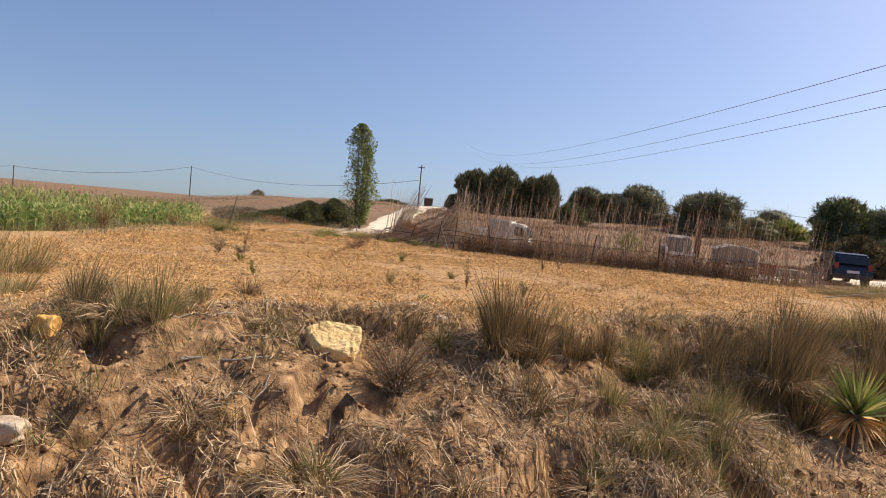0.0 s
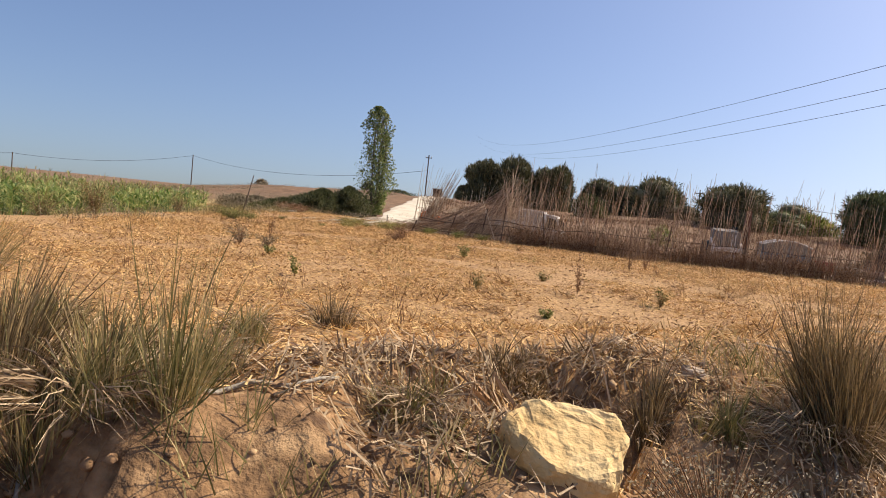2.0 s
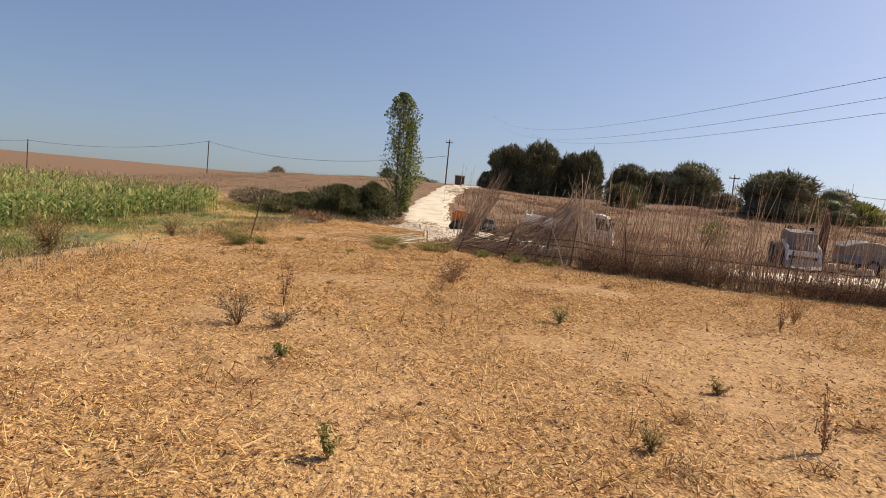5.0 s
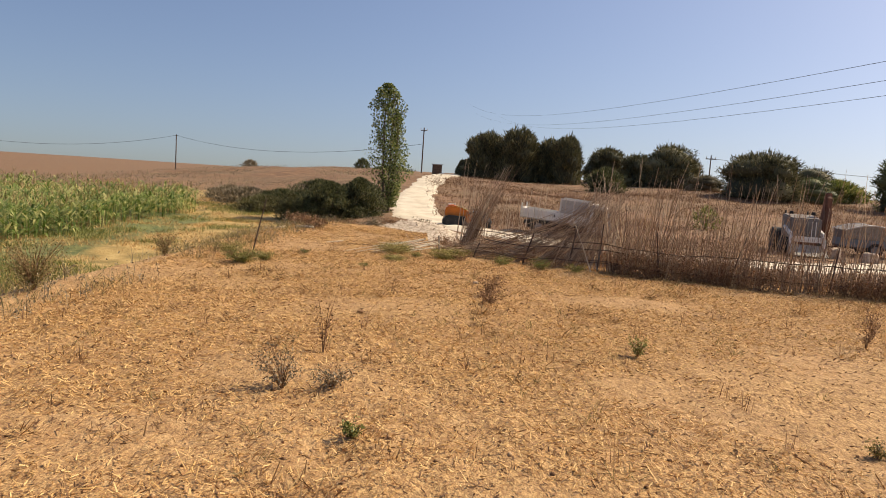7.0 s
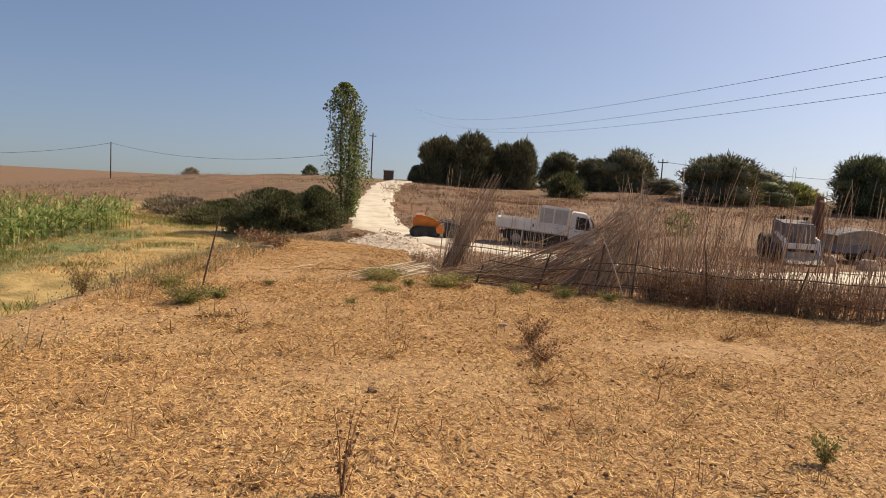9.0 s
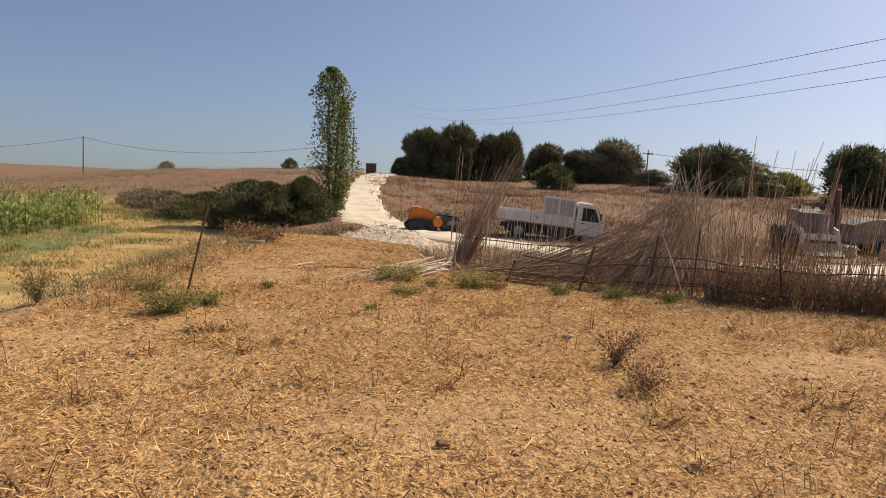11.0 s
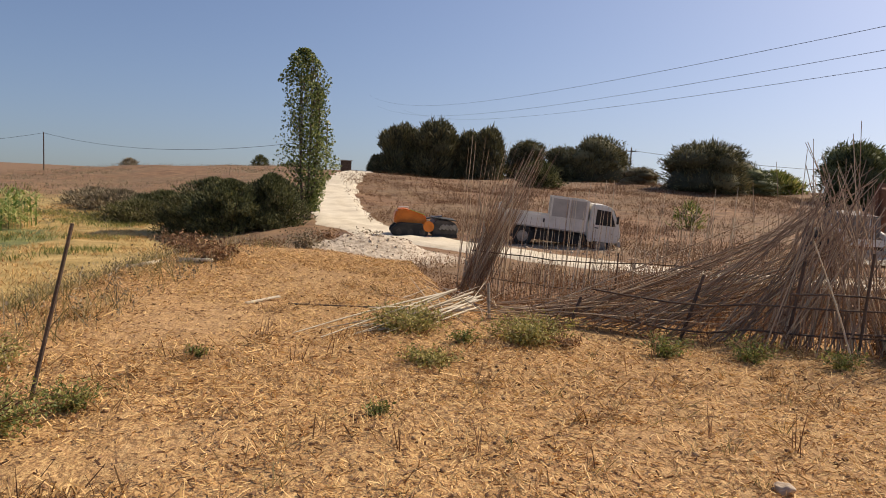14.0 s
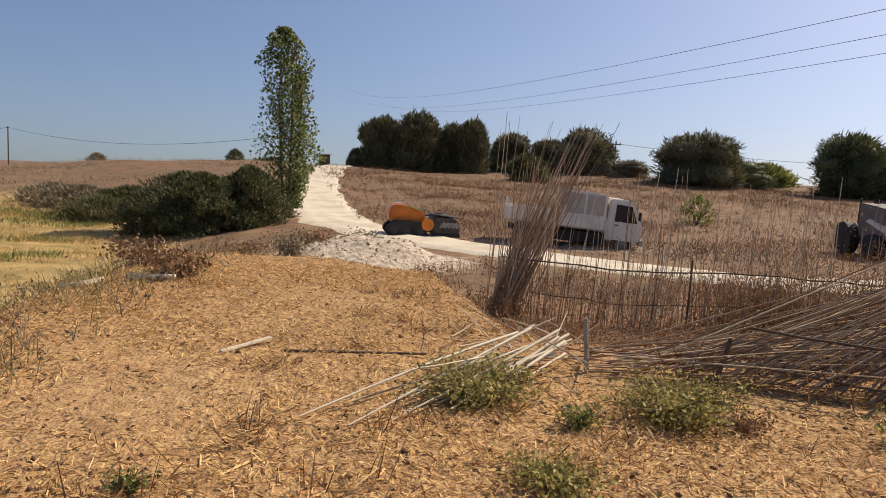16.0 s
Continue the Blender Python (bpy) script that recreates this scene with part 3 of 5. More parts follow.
# poplar: a tall narrow crown, thin and grey on its shaded side
px0, py0 = -4.65, 41.6
poplar = thing("poplar_tree", on(px0, py0), "tall narrow poplar with thinning grey-green leaves beside the track", "tree")
PT = 5.86 - H(px0, py0)
for k in range(5):
    a = k * 1.26
    q = np.array([math.cos(a) * 0.35, math.sin(a) * 0.35, 0])
    path = [q * 0.3 + [0, 0, -0.1], q * 0.8 + [0, 0, PT * 0.3], q * rng.uniform(0.6, 1.2) + [0, 0, PT * 0.6], q * 0.9 + [-0.05, 0, PT * rng.uniform(0.8, 0.95)]]
    part("trunk" if k == 0 else "stem", mesh_from("trunk", *tubes([path], [(0.075 - 0.008 * k, 0.012)], 7), M["bark"], True), None, poplar)
tw, tq = [], []
for k in range(150):
    a, h = rng.uniform(0, 6.28), rng.uniform(0.12, 0.95) * PT
    r = 0.85 * rng.uniform(0.5, 1.0) * (1 - (h / PT) ** 6)
    p = np.array([math.cos(a) * 0.2, math.sin(a) * 0.2, h - 0.35])
    q = np.array([math.cos(a) * r, math.sin(a) * r, h + 0.25])
    tw.append([p, (p + q) / 2 + [0, 0, -0.05], q])
part("branching_twig", mesh_from("branching_twig", *tubes(tw, [(0.015, 0.004)] * len(tw), 4), M["bark"]), None, poplar)
n = 15000
h = rng.uniform(0.05, 1, n)
ang = rng.uniform(0, 6.28, n)
clump = 0.55 + 0.45 * np.sin(h * 37 + ang * 2) * np.sin(ang * 3 + h * 11)
rad = np.interp(h, [0, 0.12, 0.3, 0.55, 0.8, 0.93, 1.0], [0.4, 0.7, 1.08, 1.02, 0.84, 0.64, 0.18]) * np.sqrt(rng.uniform(0.1, 1, n)) * (0.88 + 0.2 * np.sin(ang * 4 + h * 25) + 0.16 * np.sin(ang * 2 - h * 13))
p = np.stack([rad * np.cos(ang) - 0.12 + 0.22 * (0.6 - h), rad * np.sin(ang), h * PT], 1)
keep = rng.uniform(0, 1, n) < np.clip(0.35 + 0.5 * clump + 0.45 * np.cos(ang) * (h < 0.8), 0.18, 1)
p = p[keep]
part("crown", mesh_from("crown", *leaves(p, rng.uniform(0.05, 0.1, len(p)), long=1.25), M["poplar"]), None, poplar)


# ---- maize ----
def maize():
    rows = []
    for x0, y0, x1, y1, gap in ((-14.2, 23.5, -13.6, 41.0, 0.2), (-14.8, 23.0, -14.2, 42.0, 0.22), (-15.4, 22.0, -14.8, 43.0, 0.22), (-16.0, 21.0, -15.4, 43.5, 0.25)):
        k = int((y1 - y0) / gap)
        rows.append(np.stack([np.linspace(x0, x1, k), np.linspace(y0, y1, k)], 1))
    for x0 in np.arange(-16.8, -46, -0.8):
        k = 48
        rows.append(np.stack([np.full(k, x0), np.linspace(max(18, 21 + (x0 + 16) * 0.3), 44.5, k)], 1))
    P = np.concatenate(rows) + rng.normal(0, 0.06, (sum(len(r) for r in rows), 2))
    z = Hs(P[:, 0], P[:, 1])
    tall = rng.uniform(0.98, 1.25, len(P)) * (0.92 + 0.1 * np.sin(P[:, 1] * 0.8))
    base = np.stack([P[:, 0], P[:, 1], z], 1)
    tip = base + np.stack([rng.normal(0, 0.05, len(P)), rng.normal(0, 0.05, len(P)), tall], 1)
    out = [blades(base, tip, 0.035, 0.0)]
    for k in range(9):
        h = rng.uniform(0.12, 0.92, (len(P), 1))
        b = base + (tip - base) * h
        a = rng.uniform(0, 6.28, len(P))
        s = rng.uniform(0.3, 0.5, len(P))
        t = b + np.stack([np.cos(a) * s, np.sin(a) * s, rng.uniform(-0.12, 0.22, len(P))], 1)
        out.append(blades(b, t, 0.07, 0.35, (0, 0, 1)))
    me = mesh_from("maize_crop", *joined(*out), M["corn"])
    tagged(new("maize_crop", me), "green standing maize with drying tips", "crop", kind="stuff")
    k = rng.uniform(0, 1, len(P)) < 0.8
    tt = tip[k]
    tas = [blades(tt - [0, 0, 0.03], tt + np.stack([rng.normal(0, 0.07, len(tt)), rng.normal(0, 0.07, len(tt)), rng.uniform(0.1, 0.22, len(tt))], 1), 0.02, 0.1) for _ in range(4)]
    tagged(new("maize_tassels", mesh_from("maize_tassels", *joined(*tas), M["grass"])), "straw-coloured tassels over the maize", "crop", kind="stuff")


maize()


# ---- loose cover: straw, weeds, clods ----
def scatter(n, x0, x1, y0, y1, keep):
    x, y = rng.uniform(x0, x1, n), rng.uniform(y0, y1, n)
    k = keep(x, y)
    return x[k], y[k]


def litter(name, label, mat, x, y, length, width, lift, rise=0.25):
    n = len(x)
    z = Hs(x, y)
    a = rng.uniform(0, 6.28, n)
    s = length * rng.uniform(0.35, 1.3, n)
    base = np.stack([x, y, z + rng.uniform(0, lift, n)], 1)
    x2, y2 = x + np.cos(a) * s, y + np.sin(a) * s
    tip = np.stack([x2, y2, Hs(x2, y2) + rng.uniform(0, lift, n) + s * rise * rng.uniform(0, 1, n) ** 3], 1)
    side = unit(np.cross(tip - base, rng.normal(0, 0.5, (n, 3)) + [0, 0, 1.0])) * (width * rng.uniform(0.25, 0.65, n))[:, None]
    V = (np.stack([base - side, base + side, tip + side * 0.6, tip - side * 0.6], 1).reshape(-1, 3), np.arange(4 * n).reshape(-1, 4))
    return tagged(new(name, mesh_from(name, *V, mat)), label, "straw", kind="stuff")


in_field = lambda x, y: (land(x, y)[1] > 0.75) & (fbm(x, y, 0.7, 71, 3) + 0.35 > rng.uniform(-0.1, 0.45, len(x)))
x, y = scatter(470000, -7.2, 4.2, 5.0, 27.5, in_field)
litter("chopped_straw", "chopped straw and chaff strewn over the field", M["straw"], x, y, 0.047, 0.007, 0.018, 0.8)
x, y = scatter(90000, 3.9, 11.0, 6.5, 18.5, in_field)
litter("chopped_straw_beyond", "chopped straw strewn over the field", M["straw"], x, y, 0.075, 0.010, 0.022, 0.7)
# uneven clumps of raked straw
cx_, cy_ = scatter(600, -7.0, 5.5, 6.5, 25.0, lambda x, y: (land(x, y)[1] > 0.8) & (fbm(x, y, 0.4, 72, 3) > rng.uniform(-0.3, 0.35, len(x))))
k = 75
wide = np.repeat(rng.uniform(0.04, 0.15, len(cx_)), k)
x, y = np.repeat(cx_, k) + rng.normal(0, 1, len(wide)) * wide, np.repeat(cy_, k) + rng.normal(0, 1, len(wide)) * wide * 0.6
litter("straw_clumps", "darker clumps of raked straw and stalks", M["clump_straw"], x, y, 0.07, 0.008, 0.05, 1.3)
x, y = scatter(3800, -7.5, 5.5, 5.0, 24.5, in_field)
litter("broken_stalks", "broken pale stalks lying on the stubble", M["straw"], x, y, 0.14, 0.009, 0.02, 0.4)
x, y = scatter(52000, -7.2, 4.5, 5.0, 27.5, lambda x, y: land(x, y)[1] > 0.7)
litter("dark_chaff", "brown chaff and leaf scraps in the stubble", M["brown"], x, y, 0.032, 0.012, 0.012, 0.6)
on_bank = lambda x, y: (land(x, y)[2] > 0.25) & (fbm(x, y, 1.3, 77, 3) > rng.uniform(-0.32, 0.38, len(x)))
x, y = scatter(330000, -5.5, 6.5, 2.8, 9.0, on_bank)
litter("bank_thatch", "matted dead grass on the bank", M["grey_straw"], x, y, 0.07, 0.0075, 0.035, 1.1)
x, y = scatter(16000, -7, 7.5, 1.0, 9.5, on_bank)
litter("bank_chaff", "dead leaves and chaff on the bank", M["brown"], x, y, 0.09, 0.018, 0.03, 0.6)


def standing(name, label, mat, x, y, tall, width, lean=0.25, per=1, spread=0.03):
    x, y, tall = np.repeat(x, per), np.repeat(y, per), np.repeat(np.broadcast_to(tall, x.shape), per)
    n = len(x)
    x, y = x + rng.normal(0, spread, n), y + rng.normal(0, spread, n)
    base = np.stack([x, y, Hs(x, y) - 0.01], 1)
    s = tall * rng.uniform(0.4, 1.15, n)
    tip = base + np.stack([rng.normal(0, lean, n) * s, rng.normal(0, lean, n) * s, s], 1)
    return tagged(new(name, mesh_from(name, *blades(base, tip, width, 0.06), mat)), label, "weeds", kind="stuff")


def weed_mass(name, label, mat, x, y, tall, leaf, per=14):
    """Bushy dry weeds: thin stems with small leaves round them."""
    n = len(x)
    tall = np.broadcast_to(tall, (n,)) * rng.uniform(0.5, 1.2, n)
    base = np.stack([x, y, Hs(x, y)], 1)
    tip = base + np.stack([rng.normal(0, 0.3, n) * tall, rng.normal(0, 0.3, n) * tall, tall], 1)
    k = rng.uniform(0.1, 1, (n, per, 1))
    c = (base[:, None] + (tip - base)[:, None] * k + rng.normal(0, 1, (n, per, 3)) * tall[:, None, None] * 0.18 * (0.4 + k)).reshape(-1, 3)
    c[:, 2] = np.maximum(c[:, 2], Hs(c[:, 0], c[:, 1]) + 0.01)
    V = joined(blades(base, tip, 0.008, 0.03), leaves(c, rng.uniform(0.5, 1.3, len(c)) * leaf, long=2.2))
    return tagged(new(name, mesh_from(name, *V, mat)), label, "weeds", kind="stuff")


x, y = scatter(1500, -7, 7.5, 1.5, 9.5, lambda x, y: (land(x, y)[2] > 0.3) & (fbm(x, y, 1.1, 97, 3) > 0.02))
standing("bank_grass", "thin half-dry grass over the bank", M["grass"], x, y, 0.17, 0.005, 0.5, 22, 0.05)
x, y = scatter(1100, -7, 7.5, 1.5, 9.5, lambda x, y: (land(x, y)[2] > 0.3) & (fbm(x, y, 1.1, 98, 3) > 0.05))
standing("bank_dead_grass", "dead brown grass over the bank", M["dark_grass"], x, y, 0.2, 0.005, 0.6, 26, 0.06)
# brown growth along and behind the fence
x, y = scatter(5500, -2.6, 13, 17, 28.5, lambda x, y: (y > np.interp(x, FX, FY) - 0.25) & (y < np.interp(x, FX, FY) + 5.2 + 0.2 * x) & (fbm(x, y, 0.6, 81, 3) > -0.25))
weed_mass("dry_weeds", "brown dried weeds between the cane fences", M["brown"], x, y, 0.36, 0.016, 18)
x = rng.uniform(0.4, 9.6, 900)
y = np.interp(x, FX, FY) + rng.normal(0, 0.18, len(x))
k = fbm(x, y, 0.45, 83, 2) > -0.12
weed_mass("fence_weeds", "brown bushy weeds at the foot of the cane fence", M["brown"], x[k], y[k], 0.4, 0.017, 40)
x, y = scatter(9000, -2.5, 45, 30, 80, lambda x, y: (y > np.interp(x, [-3, 0, 3, 8, 14, 24, 40], [42, 36.5, 32.5, 31, 33, 38.5, 46])) & (fbm(x, y, 0.25, 85, 4) > -0.22))
weed_mass("hill_weeds", "dry brown weeds over the hillside", M["hill_weed"], x, y, 0.26, 0.022, 16)
x, y = scatter(15000, -2.2, 40, 31, 70, lambda x, y: (y > np.interp(x, [-3, 0, 3, 8, 14, 24, 40], [42, 36.5, 32.5, 31, 33, 38.5, 46])) & (fbm(x, y, 0.35, 86, 4) > -0.05))
standing("hill_grass", "dry brown grass over the hillside", M["hill_weed"], x, y, 0.24, 0.010, 0.55, 6, 0.2)
x, y = scatter(5000, -40, -5, 40, 110, lambda x, y: fbm(x, y, 0.12, 87, 4) > -0.1)
weed_mass("slope_scrub", "grey-brown scrub over the far slope", M["grey_bush"], x, y, 0.28, 0.036, 8)
x, y = scatter(5200, -2.6, 6, 22.3, 31, lambda x, y: (y > np.interp(x, FX, FY) + 1.4) & (y < np.interp(x, [-3, 0, 3, 5, 9], [30.5, 30.8, 28.4, 27.6, 27.2])) & (fbm(x, y, 0.8, 82, 3) > -0.2) & (((x + 3.2) / 1.9) ** 2 + ((y - 31) / 1.3) ** 2 > 1))
weed_mass("low_weeds", "low brown dried weeds before the track", M["brown"], x, y, 0.22, 0.016, 12)
s = rng.uniform(0.5, 5.0, 800)
weed_mass("back_fence_weeds", "tall brown dead weeds along the back fence", M["brown"], s + rng.normal(0, 0.1, 800), np.interp(s, [x for x, _ in BACK_FENCE], [y for _, y in BACK_FENCE]) + rng.normal(0.15, 0.3, 800), 1.0, 0.013, 36)
# left margin of the field
edge_x = lambda y: np.interp(y, [0, 10, 14, 20, 25, 28, 33], [-11, -8.8, -7.8, -7.1, -6.4, -5.6, -4.8])
x, y = scatter(3000, -12, -4.6, 11, 35, lambda x, y: (np.abs(x - edge_x(y) + 0.4) < 1.3) & (fbm(x, y, 0.7, 91, 3) > -0.12))
weed_mass("margin_weeds", "grey-brown weeds along the field margin", M["grey_bush"], x, y, 0.24, 0.016, 9)
x, y = scatter(3000, -12, -5, 11, 34, lambda x, y: (np.abs(x - edge_x(y) + 0.7) < 1.4) & (fbm(x, y, 0.8, 92, 3) > 0.0))
standing("margin_grass", "half-dry grass along the field margin", M["grass"], x, y, 0.21, 0.006, 0.6, 9, 0.09)
x, y = scatter(6000, -15, -9.6, 17, 46, lambda x, y: fbm(x, y, 0.35, 94, 3) + 0.3 * (x < -12.6) > 0.3)
standing("lowland_grass", "yellow-green grass beside the maize", M["green"], x, y, 0.16, 0.016, 0.45, 6, 0.15)
x, y = scatter(9000, -16, -8.2, 16, 50, lambda x, y: fbm(x, y, 0.5, 95, 3) > -0.15)
standing("lowland_stubble", "short yellow stubble on the low ground", M["straw"], x, y, 0.1, 0.012, 0.7, 4, 0.15)
# sparse green shoots and dry stalks in the field
x, y = scatter(420, -7, 9, 6.5, 21, in_field)
standing("field_shoots", "scattered green shoots in the stubble", M["grass"], x, y, 0.1, 0.004, 0.6, 12, 0.03)
x, y = scatter(240, -7, 9, 7, 21, in_field)
standing("field_stalks", "scattered dry upright stalks in the stubble", M["brown"], x, y, 0.22, 0.006, 0.2, 5, 0.03)


# clods and small stones
def pebbles(name, label, mat, x, y, size):
    n = len(x)
    oct_ = np.array([[1, 0, 0], [0, 1, 0], [-1, 0, 0], [0, -1, 0], [0, 0, 0.8], [0, 0, -0.6], [0.6, 0.6, 0.45], [-0.6, 0.6, 0.4], [-0.6, -0.6, 0.45], [0.6, -0.6, 0.4]])
    f = np.array([[0, 6, 4], [6, 1, 4], [1, 7, 4], [7, 2, 4], [2, 8, 4], [8, 3, 4], [3, 9, 4], [9, 0, 4], [0, 5, 1], [1, 5, 2], [2, 5, 3], [3, 5, 0], [0, 1, 6], [1, 2, 7], [2, 3, 8], [3, 0, 9]])
    s = size * rng.uniform(0.4, 1.0, (n, 1, 1)) ** 2 * 1.6
    V = oct_[None] * s * rng.uniform(0.45, 1.35, (n, 10, 3))
    a = rng.uniform(0, 6.28, n)
    c, q = np.cos(a)[:, None], np.sin(a)[:, None]
    V = np.stack([V[..., 0] * c - V[..., 1] * q, V[..., 0] * q + V[..., 1] * c, V[..., 2]], -1) + np.stack([x, y, Hs(x, y)], 1)[:, None]
    tagged(new(name, mesh_from(name, V.reshape(-1, 3), (np.arange(n)[:, None, None] * 10 + f).reshape(-1, 3), mat)), label, "clods", kind="stuff")


x, y = scatter(9000, -7.5, 6, 5, 24, in_field)
pebbles("field_clods", "small earth clods in the stubble", M["clod"], x, y, 0.016)
x, y = scatter(15000, -7, 7, 1, 9.5, lambda x, y: land(x, y)[2] > 0.2)
pebbles("bank_clods", "clods and pebbles on the bank", M["clod"], x, y, 0.018)
x, y = scatter(1800, -5.4, -0.8, 29.4, 32.4, lambda x, y: np.exp(-(((x + 3.2) / 1.7) ** 2 + ((y - 31) / 1.0) ** 2)) > rng.uniform(0.1, 0.9, len(x)))
pebbles("spoil_stones", "pale rubble on the spoil heap", M["pale_stone"], x, y, 0.022)
x, y = scatter(320, -0.5, 8, 31.5, 37, lambda x, y: x > -1)
pebbles("roadside_stones", "pale stones beside the track", M["pale_stone"], x, y, 0.045)


# ---- single tufts and weeds ----
def tuft(x, y, h, r, mat="dark_grass", n=420, label="", name="grass_tuft", width=0.009, group="grass tufts on the bank", lean=0.45):
    n, width, h = int(n * 1.9), width * 0.48, h * 1.3
    ob = thing(name, on(x, y), label or "tussock of half-dry grass on the earth bank", "grass tuft", group)
    a, q = rng.uniform(0, 6.28, n), np.sqrt(rng.uniform(0, 1, n))
    heart = rng.normal(0, 0.42, (5, 2)) * r
    pick = rng.integers(0, 5, n)
    base = np.stack([np.cos(a) * q * r * 0.26, np.sin(a) * q * r * 0.26, np.zeros(n)], 1)
    base[:, :2] += heart[pick]
    base[:, 2] = Hs(base[:, 0] + x, base[:, 1] + y) - H(x, y) - 0.015
    s = h * rng.uniform(0.35, 1.1, n)
    s = s * rng.uniform(0.45, 1.05, 5)[pick] * rng.uniform(0.5, 1.1, n)
    sx, sy = rng.normal(0.05, 0.1), rng.normal(0, 0.1)
    tip = base + np.stack([np.cos(a) * q * r * lean + (rng.normal(0, 0.17, n) + sx) * s, np.sin(a) * q * r * lean + (rng.normal(0, 0.17, n) + sy) * s, s], 1)
    part("living_grass", mesh_from("living_grass", *blades(base, tip, width * rng.uniform(0.6, 1.3, n), 0.1), M[mat]), None, ob)
    k = n // 3
    a = rng.uniform(0, 6.28, k)
    b = np.stack([np.cos(a) * r * 0.5, np.sin(a) * r * 0.5, rng.uniform(0.0, 0.1, k)], 1)
    t = b + np.stack([np.cos(a) * r * rng.uniform(0.3, 1.0, k), np.sin(a) * r * rng.uniform(0.3, 1.0, k), rng.uniform(-0.04, 0.05, k)], 1)
    for v in (b, t):
        v[:, 2] = np.maximum(v[:, 2], Hs(v[:, 0] + x, v[:, 1] + y) - H(x, y) + 0.005)
    part("dead_grass", mesh_from("dead_grass", *blades(b, t, width, 0.2), M["grey_straw"]), None, ob, "bleached fallen blades")
    return ob


for x, y, h, r, mat, n in (
    (-2.62, 4.8, 0.36, 0.26, "grass", 420), (-2.85, 5.1, 0.4, 0.3, "dark_grass", 420), (-2.45, 5.2, 0.2, 0.18, "grass", 240), (-3.15, 5.5, 0.26, 0.22, "grass", 300), (-5.3, 8.1, 0.5, 0.5, "grass", 520), (-2.12, 6.1, 0.18, 0.14, "dark_grass", 240),
    (-1.27, 5.85, 0.18, 0.14, "dark_grass", 220), (-1.66, 5.1, 0.15, 0.16, "grass", 200), (-0.05, 5.6, 0.58, 0.28, "dark_grass", 900), (0.2, 5.9, 0.42, 0.26, "dark_grass", 420),
    (0.7, 6.1, 0.34, 0.2, "dark_grass", 380), (1.33, 6.45, 0.42, 0.24, "grass", 420), (1.7, 6.2, 0.38, 0.24, "dark_grass", 420), (2.42, 6.75, 0.28, 0.2, "dark_grass", 300),
    (2.6, 6.2, 0.74, 0.42, "dark_grass", 1000), (3.1, 6.8, 0.62, 0.36, "dark_grass", 700), (3.89, 7.72, 0.55, 0.34, "grass", 520), (4.3, 7.3, 0.6, 0.4, "dark_grass", 620),
    (1.1, 4.95, 0.3, 0.3, "grass", 620), (1.4, 5.1, 0.26, 0.24, "green", 300), (-1.11, 3.7, 0.14, 0.32, "grass", 420), (-1.9, 4.05, 0.1, 0.2, "dark_grass", 220),
    (-0.7, 4.2, 0.1, 0.18, "dark_grass", 180), (0.6, 4.4, 0.16, 0.26, "grass", 280), (-0.3, 3.9, 0.14, 0.22, "dark_grass", 220), (1.8, 5.3, 0.3, 0.3, "grass", 320),
    (-3.4, 4.3, 0.2, 0.25, "grass", 260), (-2.4, 5.7, 0.15, 0.14, "grass", 200), (-0.75, 5.6, 0.24, 0.14, "dark_grass", 220), (-0.45, 5.5, 0.2, 0.14, "grass", 180),
    (3.8, 6.5, 0.6, 0.4, "dark_grass", 700), (2.2, 6.3, 0.5, 0.3, "dark_grass", 520), (1.05, 6.2, 0.34, 0.2, "dark_grass", 360),
    (5.0, 8.1, 0.55, 0.4, "dark_grass", 500), (2.1, 5.8, 0.35, 0.3, "dark_grass", 360), (3.6, 6.3, 0.4, 0.36, "grass", 400), (-4.2, 6.2, 0.3, 0.3, "grass", 260),
    (9.2, 16.2, 0.35, 0.6, "grass", 700), (10.2, 16.6, 0.35, 0.6, "grass", 600), (0.3, 5.1, 0.22, 0.24, "dark_grass", 320), (0.95, 5.6, 0.25, 0.22, "grass", 320),
):
    tuft(x, y, h, r, mat, n)


def weed(x, y, h, r, mat, n, label, leaf=0.022, group="weeds in the field", name="weed"):
    """A branching weed with small leaves."""
    ob = thing(name, on(x, y), label, "weed", group)
    n = int(n * (2.6 if mat in ("green", "grass", "yellow_weed") else 1.6))
    k = max(7, n // 28)
    a = rng.uniform(0, 6.28, k)
    tip = np.stack([np.cos(a) * r * rng.uniform(0.3, 1, k), np.sin(a) * r * rng.uniform(0.3, 1, k), h * rng.uniform(0.5, 1.1, k)], 1)
    paths = [[(0, 0, -0.02), t * [0.35, 0.35, 0.55], t] for t in tip]
    part("branching_stem", mesh_from("branching_stem", *tubes(paths, [(0.004, 0.0015)] * k, 4), M["brown"]), None, ob)
    u = rng.uniform(0.15, 1, n)
    c = tip[rng.integers(0, k, n)] * np.stack([u ** 1.2, u ** 1.2, u], 1) + rng.normal(0, 0.16 * r, (n, 3)) * [1, 1, 0.5]
    c[:, 2] = np.maximum(c[:, 2], Hs(c[:, 0] + x, c[:, 1] + y) - H(x, y) + 0.006)
    part("foliage", mesh_from("foliage", *leaves(c, rng.uniform(0.6, 1.3, n) * leaf, long=2.0), M[mat]), None, ob)
    return ob


